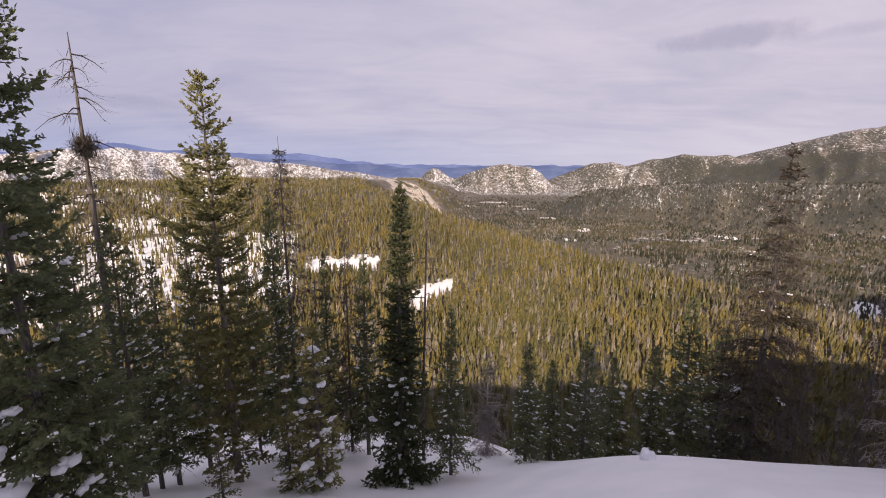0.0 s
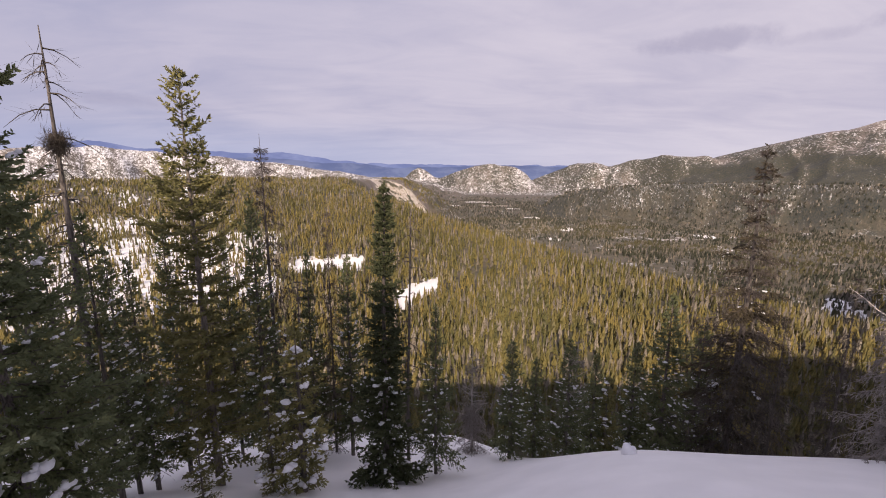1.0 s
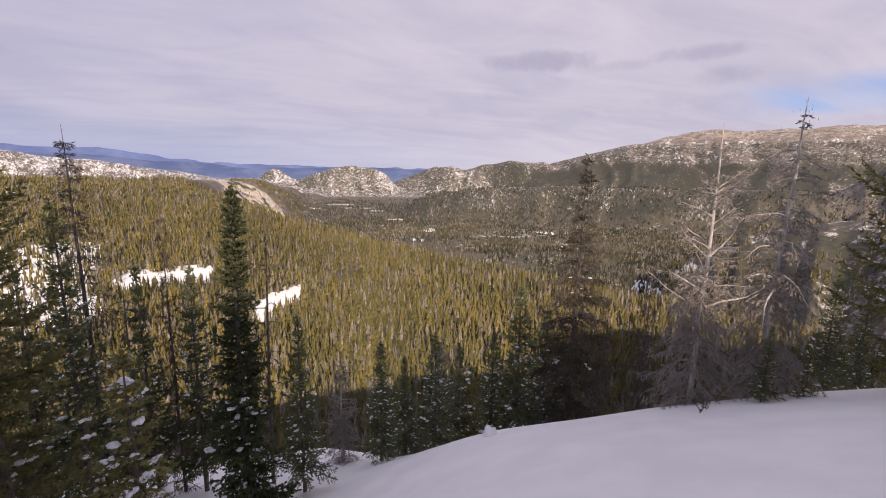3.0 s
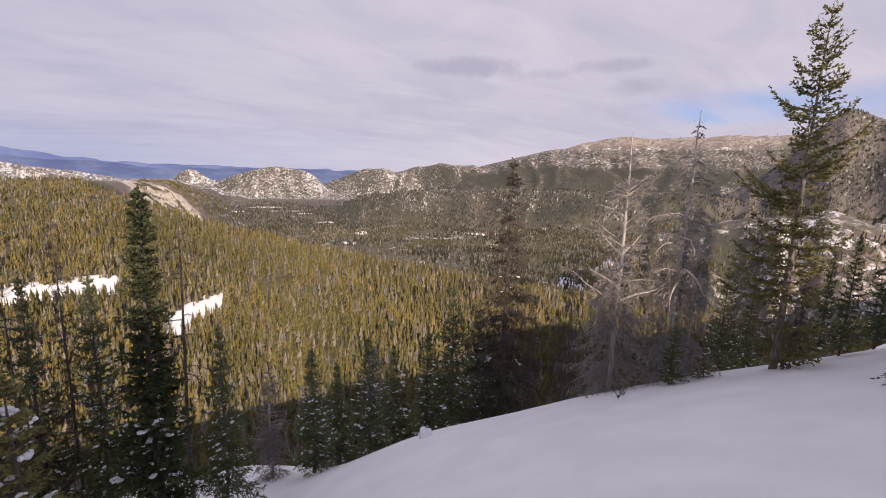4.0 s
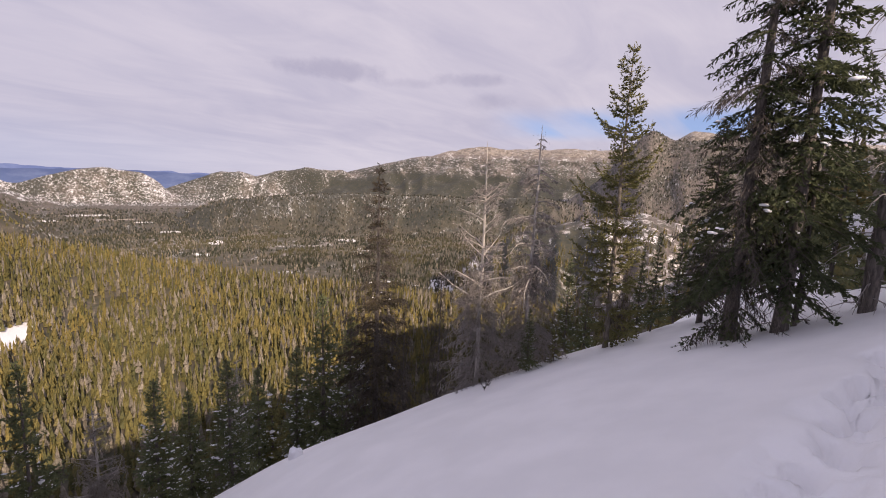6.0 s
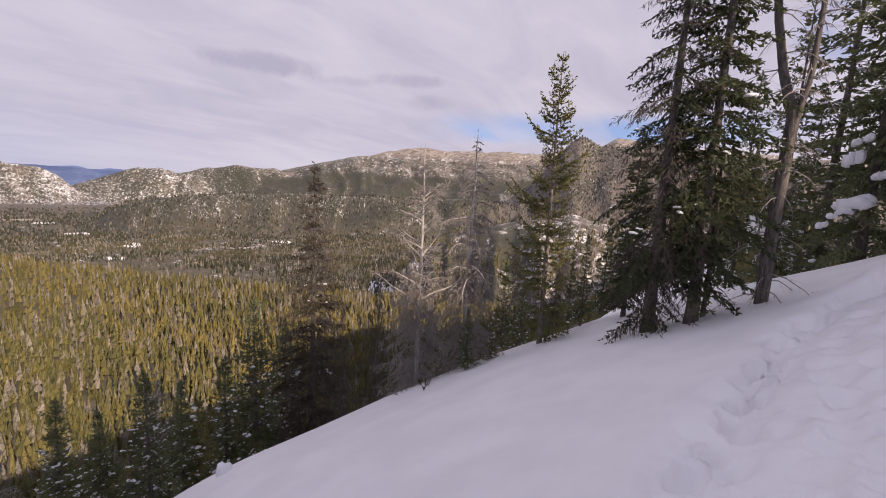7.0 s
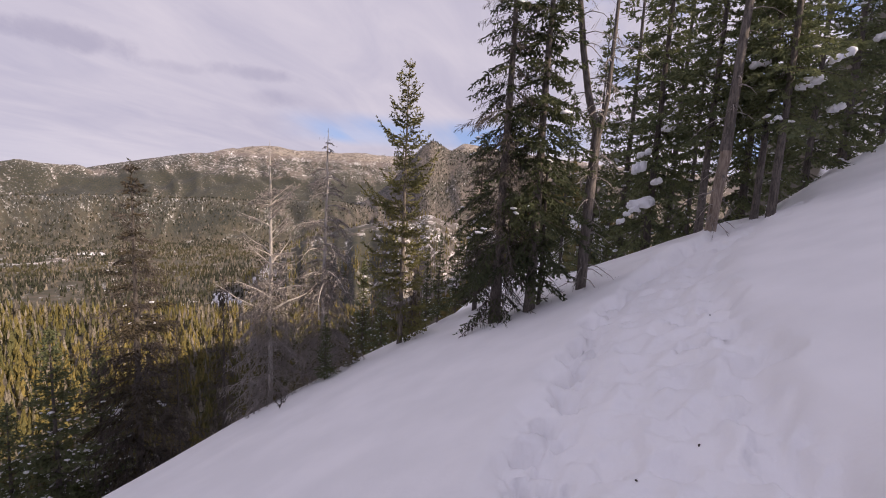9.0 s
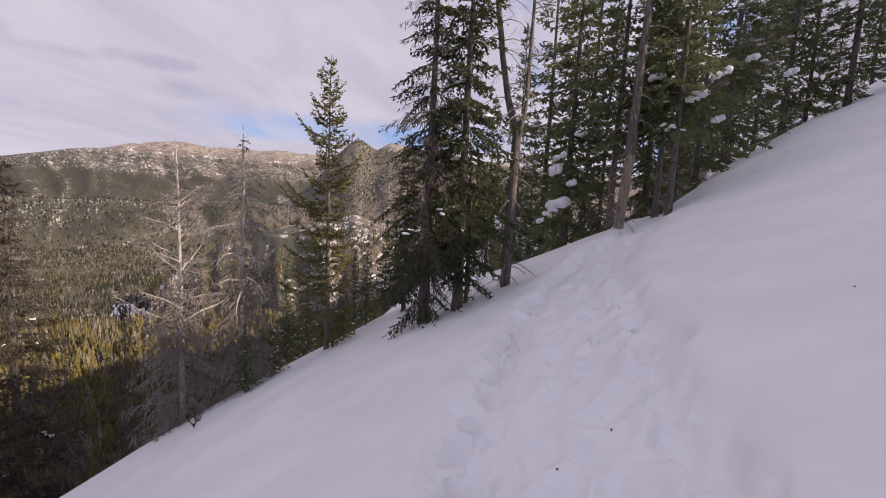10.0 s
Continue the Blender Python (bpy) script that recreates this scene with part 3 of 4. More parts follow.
# ---- the far forest ----
def forest_points(r0, r1, spacing, seed, az0=-52.0, az1=84.0):
    rng = np.random.default_rng(seed)
    n = int(radians(az1 - az0) * 0.5 * (r1**2 - r0**2) / spacing**2)
    r = np.sqrt(rng.uniform(r0**2, r1**2, n))
    a = np.radians(rng.uniform(az0, az1, n))
    x, y = r * np.sin(a), r * np.cos(a)
    keep = np.maximum(clearing(x, y) * np.where(r < 700, 0.93, 1.0), bank(x, y)) < rng.uniform(0.25, 1.18, n)
    thin = fbm(x / 70, y / 70, 4, 81) * 0.9 + fbm(x / 330, y / 330, 3, 83) * 0.9
    keep &= (r < 430) | (r > 1000) | (np.degrees(a) < 50 + 6 * rng.normal(0, 1, n)) | (rng.uniform(0, 1, n) < 0.22)
    keep &= thin > np.where(r < 700, -0.95, np.where(r < 1700, -0.30, -0.10)) + rng.normal(0, 0.18, n)
    x, y = x[keep], y[keep]
    return x, y, ground_height(x, y), rng


def forest(name, r0, r1, spacing, profile, sides, height, width, seed, az0=-52.0, az1=84.0):
    """Many small jagged spires in one mesh, each a closed skin of its own."""
    x, y, z, rng = forest_points(r0, r1, spacing, seed, az0, az1)
    n, k = len(x), len(profile)
    h = height * np.clip(rng.normal(1, 0.32, n), 0.35, 1.75)
    wd = width * h * rng.uniform(0.75, 1.25, n)
    prof = np.array(profile)
    th = np.arange(sides) * 2 * np.pi / sides
    ang = th[None, None, :] + rng.uniform(0, 6.28, n)[:, None, None] + (np.arange(k) % 2)[None, :, None] * np.pi / sides
    rad = prof[None, :, 0, None] * wd[:, None, None] * rng.uniform(0.65, 1.35, (n, k, sides))
    lean = rng.normal(0, 0.02, (n, 2)) * h[:, None]
    up = (prof[:, 1][None, :, None] * h[:, None, None]) * np.ones((1, 1, sides))
    v = np.empty((n, k * sides + 1, 3))
    v[:, :-1, 0] = (x[:, None, None] + rad * np.cos(ang) + lean[:, 0, None, None] * prof[:, 1][None, :, None]).reshape(n, -1)
    v[:, :-1, 1] = (y[:, None, None] + rad * np.sin(ang) + lean[:, 1, None, None] * prof[:, 1][None, :, None]).reshape(n, -1)
    v[:, :-1, 2] = (z[:, None, None] + up - 0.3).reshape(n, -1)
    v[:, -1] = np.stack([x + lean[:, 0], y + lean[:, 1], z + h], 1)
    tri = []
    for j in range(k - 1):
        for s in range(sides):
            a, b = j * sides + s, j * sides + (s + 1) % sides
            tri += [(a, b, b + sides), (a, b + sides, a + sides)]
    tri += [((k - 1) * sides + s, (k - 1) * sides + (s + 1) % sides, k * sides) for s in range(sides)]
    f = (np.arange(n)[:, None, None] * (k * sides + 1) + np.array(tri)).reshape(-1, 3)
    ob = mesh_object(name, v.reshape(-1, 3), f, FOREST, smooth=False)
    return tagged(ob, "dense olive-green conifer forest with grey dead trees", "forest", kind="stuff")


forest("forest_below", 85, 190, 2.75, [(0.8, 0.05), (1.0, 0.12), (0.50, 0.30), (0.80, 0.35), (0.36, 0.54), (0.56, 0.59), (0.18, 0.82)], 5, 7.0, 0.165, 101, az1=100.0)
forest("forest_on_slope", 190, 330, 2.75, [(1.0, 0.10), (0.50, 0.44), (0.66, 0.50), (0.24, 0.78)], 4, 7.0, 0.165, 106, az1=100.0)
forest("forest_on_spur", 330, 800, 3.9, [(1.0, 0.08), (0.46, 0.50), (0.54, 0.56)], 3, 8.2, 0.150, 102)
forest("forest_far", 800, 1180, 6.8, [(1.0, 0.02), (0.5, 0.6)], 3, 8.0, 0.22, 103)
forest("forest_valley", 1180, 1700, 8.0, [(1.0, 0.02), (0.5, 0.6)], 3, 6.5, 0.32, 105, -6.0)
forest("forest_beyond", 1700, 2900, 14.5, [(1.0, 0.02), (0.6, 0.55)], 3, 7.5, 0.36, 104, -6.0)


# ---- near trees ----
def conifer(name, label, H, R, seed, tiers=26, per=6, clear=0.06, rise=(-0.1, 0.7), sag=0.35, lift=0.3, hang=0.25, spacing=0.085, tuft=0.11, thick=0.24, needles=GREEN, bark=BARK, trunk_r=None, snow=60, bare=0.0, taper=0.85, snow_top=0.7, full=0.8, big_snow=0.0, forks=3, twig=0.0065, spread=0.45, uneven=0.2, clumps=1.0):
    """A conifer: tapered trunk, whorls of limbs with flat sprays of twigs, and a crown of needles; bare is the share of limbs without needles."""
    rng = np.random.default_rng(seed)
    top = tagged(new(name), label, "tree", "trees on the slope")
    tr = trunk_r or 0.009 * H + 0.022
    t = np.linspace(0, 1, 14)
    wig = np.cumsum(rng.normal(0, 0.010 * H / 8, (14, 2)), 0) * t[:, None]
    line = np.stack([wig[:, 0], wig[:, 1], t * H - 0.4 * (1 - t)], 1)
    tv, tf = tubes(line[None], (tr * ((1 - t) ** 0.8 + 0.04) * (1 + 0.35 * np.exp(-t * 30)))[None], 9)
    mesh_object("trunk", tv, tf, bark, top)
    # whorls, and a few weaker limbs between them
    k = np.repeat(np.arange(tiers), per)
    n = len(k)
    level = clear + (0.985 - clear) * ((np.arange(tiers) + rng.uniform(0.1, 0.9, tiers)) / tiers) ** 0.9
    s = level[k] + rng.normal(0, 0.16, n) / tiers * (1 - clear)
    weak = rng.uniform(0, 1, n) < 0.3
    s = np.where(weak, s + rng.uniform(-0.5, 0.5, n) / tiers, s)
    s = np.clip(s, clear, 0.98)
    az = (np.tile(np.arange(per), tiers) + 0.38 * k) * 2 * np.pi / per + rng.normal(0, 0.35, n)
    length = R * (np.minimum(1, (1 - s) / full) ** taper * 0.96 + 0.03) * rng.uniform(1 - 2 * uneven, 1 + uneven, n) * np.where(weak, 0.55, 1.0)
    length = length * np.clip((s - clear) / 0.14 + 0.55, 0, 1) * (1 + uneven * 0.6 * rng.normal(0, 1, tiers)[k]).clip(0.5, 1.4)
    base = np.stack([np.interp(s, t, line[:, c]) for c in range(3)], 1)
    out = np.stack([np.cos(az), np.sin(az), np.zeros(n)], 1)
    side = np.stack([-out[:, 1], out[:, 0], np.zeros(n)], 1)
    q = np.linspace(0, 1, 6)
    slope = rise[0] + (rise[1] - rise[0]) * s**1.3 + rng.normal(0, 0.11, n)
    zz = length[:, None] * (slope[:, None] * q - sag * q**2 * (1 - 0.7 * s[:, None]) + lift * q**3.2)
    pts = base[:, None] + out[:, None] * (length[:, None] * q)[..., None]
    pts = pts + side[:, None] * (length[:, None] * q**2 * rng.normal(0, 0.12, (n, 1)))[..., None]
    pts[..., 2] += zz
    lv, lf = tubes(pts, ((0.005 + 0.0085 * length) * (1.7 if bark is DEAD else 1.0))[:, None] * (1 - 0.88 * q), 3)
    lf = np.concatenate([lf[:, [0, 1, 2]], lf[:, [0, 2, 3]]])
    is_bare = rng.uniform(0, 1, n) < bare * (1.25 - 0.5 * s if bare < 1 else 1.0)
    # twigs in the plane of their limb
    cnt = np.maximum(4, (length / spacing).astype(int))
    idx = np.repeat(np.arange(n), cnt)
    m = len(idx)
    first = np.concatenate([[0], np.cumsum(cnt)[:-1]])
    pos = ((np.arange(m) - first[idx]) + rng.uniform(0, 1, m)) / cnt[idx] * 0.9 + 0.1
    k0 = np.minimum((pos * 5).astype(int), 4)
    fr = pos * 5 - k0
    start = pts[idx, k0] * (1 - fr)[:, None] + pts[idx, k0 + 1] * fr[:, None]
    along = pts[idx, k0 + 1] - pts[idx, k0]
    along /= np.linalg.norm(along, axis=1, keepdims=True) + 1e-9
    sgn = np.where((np.arange(m) % 2) == 0, -1.0, 1.0)
    tl = np.minimum(0.40 * length[idx] * (1.06 - pos) ** 0.8 * rng.uniform(0.55, 1.2, m) + 0.06, 0.55)
    td = along * 0.8 + side[idx] * (sgn * rng.uniform(0.45, 1.0, m))[:, None]
    td[:, 2] -= hang * rng.uniform(0.1, 1.4, m)
    td /= np.linalg.norm(td, axis=1, keepdims=True)
    end = start + td * tl[:, None]
    dry = is_bare[idx]
    show = dry | (rng.uniform(0, 1, m) < 0.25)
    wv, wf = spindles(start[show], end[show], (0.005 + 0.003 * length[idx])[show])
    pieces = [(lv, lf), (wv, wf)]
    if bare > 0.5:  # finer forking twigs on leafless limbs
        rep_ = np.repeat(np.nonzero(dry)[0], forks)
        c = start[rep_] + (end - start)[rep_] * rng.uniform(0.2, 0.95, (len(rep_), 1))
        d = td[rep_] + rng.normal(0, 0.5, (len(rep_), 3))
        d[:, 2] -= 0.6 * hang
        d /= np.linalg.norm(d, axis=1, keepdims=True)
        sprays = blades(c, c + d * (0.08 + 0.45 * tl[rep_])[:, None], np.full(len(rep_), twig), rng)
        tagged(mesh_object("twigwork", *join([pieces.pop(), sprays]), DRY_TWIG if bark is DEAD else TWIG, top, "fine dry twigs hanging from the limbs"), kind="stuff")
    tagged(mesh_object("branchwork", *join(pieces), TWIG if bark is BARK else bark, top), kind="stuff")
    live = np.nonzero(~dry)[0]
    if len(live):
        many = np.maximum(2, np.round(tl[live] / (tuft * 0.26) * clumps)).astype(int)
        rep_ = np.repeat(live, many)
        c = start[rep_] + (end - start)[rep_] * rng.uniform(0, 1.02, (len(rep_), 1))
        d = 0.9 * td[rep_] + rng.normal(0, spread, (len(rep_), 3)) * [1, 1, 0.8]
        # needles along the limb itself
        green = np.nonzero(~is_bare)[0]
        rep2 = np.repeat(green, np.maximum(3, (length[green] / (tuft * 0.4)).astype(int)))
        p2 = rng.uniform(0.25, 1.0, len(rep2))
        j0 = np.minimum((p2 * 5).astype(int), 4)
        f2 = (p2 * 5 - j0)[:, None]
        c2 = pts[rep2, j0] * (1 - f2) + pts[rep2, j0 + 1] * f2
        d2 = pts[rep2, j0 + 1] - pts[rep2, j0]
        d2 = d2 / (np.linalg.norm(d2, axis=1, keepdims=True) + 1e-9) + rng.normal(0, spread + 0.1, (len(rep2), 3))
        lead = np.stack([np.full(30, line[-1, 0]), np.full(30, line[-1, 1]), H - rng.uniform(0, 0.07 * H, 30)], 1)
        ld = rng.normal(0, 0.5, (30, 3)) + [0, 0, 1.0]
        c, d = np.concatenate([c, c2, lead]), np.concatenate([d, d2, ld])
        d /= np.linalg.norm(d, axis=1, keepdims=True)
        ln = tuft * rng.uniform(0.6, 1.2, len(c))
        c, e = np.concatenate([c, start[live]]), np.concatenate([c + d * ln[:, None], end[live]])
        wd = np.concatenate([ln * thick * rng.uniform(0.7, 1.15, len(ln)), 0.010 + 0.035 * np.minimum(tl[live], 0.4)])
        mesh_object("crown", *blades(c, e, wd, rng), needles, top, smooth=False)
    if snow:
        w_ = np.where((s < snow_top) & ~is_bare, length, 0.0) + 1e-6
        pick = rng.choice(n, snow, p=w_ / w_.sum())
        qq = rng.uniform(0.35, 0.98, snow)
        size = np.minimum(np.exp(rng.normal(-3.35 + big_snow, 0.55, snow)), 0.085)
        # each load: a few lumps side by side along the limb
        sub = np.repeat(np.arange(snow), 3)
        q3 = np.clip(qq[sub] + rng.normal(0, 0.8, len(sub)) * size[sub] / (length[pick[sub]] + 0.05), 0.1, 1.0)
        k1 = np.minimum((q3 * 5).astype(int), 4)
        f1 = (q3 * 5 - k1)[:, None]
        who = pick[sub]
        c = pts[who, k1] * (1 - f1) + pts[who, k1 + 1] * f1 + side[who] * (rng.normal(0, 0.5, len(sub)) * size[sub])[:, None]
        sz = (size[sub] * rng.uniform(0.5, 1.1, len(sub)))[:, None] * np.array([1.15, 0.85, 0.70])
        tagged(mesh_object("snow_load", *blobs(c + [0, 0, 0.025], sz, rng), SNOW, top, "small pillows of snow on the boughs"), kind="stuff")
    return top


def bleached_spruce(name, label, H, seed, upper, reach, bend, cones, trunk_r=0.085):
    """A long-dead spruce: pale bare trunk and big limbs above, a tangle of grey drooping twigs below. bend: how the big limbs rise and sag."""
    rng = np.random.default_rng(seed)
    top = tagged(new(name), label, "tree", "trees on the slope")
    t = np.linspace(0, 1, 16)
    wig = np.cumsum(rng.normal(0, 0.020, (16, 2)), 0) * np.minimum(1, 3 * t)[:, None]
    line = np.stack([wig[:, 0], wig[:, 1], t * H - 0.4 * (1 - t)], 1)
    mesh_object("trunk", *tubes(line[None], (trunk_r * ((1 - t) ** 0.7 + 0.05))[None], 9), DEAD, top, "grey-white barkless trunk")

    def limbs(s, length, slope, sag, lift, radius):
        n = len(s)
        az = np.arange(n) * 2.4 + rng.normal(0, 0.6, n)
        base = np.stack([np.interp(s, t, line[:, c]) for c in range(3)], 1)
        out = np.stack([np.cos(az), np.sin(az), np.zeros(n)], 1)
        side = np.stack([-out[:, 1], out[:, 0], np.zeros(n)], 1)
        q = np.linspace(0, 1, 7)
        pts = base[:, None] + out[:, None] * (length[:, None] * q)[..., None]
        pts = pts + side[:, None] * (length[:, None] * (q**2 * rng.normal(0, 0.2, (n, 1)) + 0.03 * np.cumsum(rng.normal(0, 1, (n, 7)), 1)))[..., None]
        pts[..., 2] += length[:, None] * (slope[:, None] * q - sag * q**2 + lift * q**3 + 0.03 * np.cumsum(rng.normal(0, 1, (n, 7)), 1) * q)
        v, f = tubes(pts, radius[:, None] * (1 - 0.85 * q), 4)
        return pts, side, (v, np.concatenate([f[:, [0, 1, 2]], f[:, [0, 2, 3]]]))

    def sprigs(pts, side, count, size, fall, width, forks):
        n = len(pts)
        idx = np.repeat(np.arange(n), count)
        m = len(idx)
        pos = rng.uniform(0.15, 1.0, m)
        k0 = np.minimum((pos * 6).astype(int), 5)
        fr = (pos * 6 - k0)[:, None]
        a = pts[idx, k0] * (1 - fr) + pts[idx, k0 + 1] * fr
        run = pts[idx, k0 + 1] - pts[idx, k0]
        run /= np.linalg.norm(run, axis=1, keepdims=True) + 1e-9
        d = run * 0.7 + side[idx] * np.where(rng.uniform(0, 1, m) < 0.5, -1, 1)[:, None] * rng.uniform(0.3, 1.0, (m, 1)) + rng.normal(0, 0.2, (m, 3))
        d[:, 2] -= fall * rng.uniform(0, 1.3, m)
        d /= np.linalg.norm(d, axis=1, keepdims=True)
        whole = np.clip(np.linalg.norm(pts[:, -1] - pts[:, 0], axis=1) / 0.8, 0.22, 1.0)
        ln = size * whole[idx] * rng.uniform(0.4, 1.3, m) * (1.15 - 0.6 * pos)
        got = [spindles(a, a + d * ln[:, None], np.full(m, width))]
        rep_ = np.repeat(np.arange(m), forks)
        c = a[rep_] + d[rep_] * (ln[rep_] * rng.uniform(0.25, 0.95, len(rep_)))[:, None]
        e = d[rep_] + rng.normal(0, 0.55, (len(rep_), 3)) - [0, 0, 0.4 * fall]
        e /= np.linalg.norm(e, axis=1, keepdims=True)
        got.append(blades(c, c + e * (ln[rep_] * rng.uniform(0.25, 0.6, len(rep_)))[:, None], np.full(len(rep_), width * 0.8), rng))
        return got

    s = np.sort(rng.uniform(0.38, 0.95, upper))
    length = reach * ((1 - s) / 0.6 * 0.90 + 0.06) * rng.uniform(0.45, 1.2, upper)
    pts, side, big = limbs(s, length, bend[0] + rng.normal(0, 0.28, upper), bend[1], bend[2], 0.010 + 0.020 * length)
    tagged(mesh_object("limbwork", *big, DEAD, top, "pale bare limbs"), kind="stuff")
    tagged(mesh_object("twigwork", *join(sprigs(pts, side, 26, 0.40, 0.35, 0.010, 4)), DRY_TWIG, top, "thin grey twigs on the upper limbs"), kind="stuff")
    low = 120
    s = np.sort(rng.uniform(0.03, 0.52, low))
    length = reach * 0.95 * np.clip(1.15 - 1.1 * s, 0.3, 1) * rng.uniform(0.5, 1.15, low)
    pts, side, lv = limbs(s, length, 0.05 + rng.normal(0, 0.25, low), 0.75, 0.15, 0.007 + 0.008 * length)
    tagged(mesh_object("branchwork", *join([lv] + sprigs(pts, side, 22, 0.42, 0.7, 0.0095, 4)), DRY_TWIG, top, "tangle of grey drooping dead branches"), kind="stuff")
    if cones:
        s = rng.uniform(0.80, 0.985, cones)
        a = np.stack([np.interp(s, t, line[:, c]) for c in range(3)], 1) + np.concatenate([rng.normal(0, 0.16, (cones, 2)), rng.normal(0, 0.05, (cones, 1))], 1)
        tagged(mesh_object("cone", *spindles(a, a - [0, 0, 0.085] + rng.normal(0, 0.01, (cones, 3)), np.full(cones, 0.016)), TWIG, top, "small dark hanging cones"), kind="stuff")
    return top


def place(az, dist, top_el=None, height=None, sink=0.15):
    a = radians(az)
    x, y = dist * math.sin(a), dist * math.cos(a)
    if az > 45:  # bearings taken from where the walk ends
        x, y = x + 0.26, y - 0.17
    z = float(ground_near(np.array([x]), np.array([y]))[0])
    if height is None:
        height = dist * math.tan(radians(top_el)) + EYE - z
    return x, y, z - sink, height


MODELS = {}


def tree(kind, az, dist, top_el=None, height=None, wide=1.0, turn=0.0, lean=(0.0, 0.0)):
    x, y, z, h = place(az, dist, top_el, height)
    make, base_h = KINDS[kind]
    m = pose(x, y, z, lean[0], lean[1], turn)
    k = h / base_h
    size = Matrix.Diagonal((k * wide, k * wide, k, 1))
    if kind not in MODELS:
        MODELS[kind] = make()
        MODELS[kind].matrix_basis = m @ size
        return MODELS[kind]
    ob = MODELS[kind]
    c = copy_thing(ob, Matrix.Identity(4))
    c.matrix_basis = m @ size
    return c


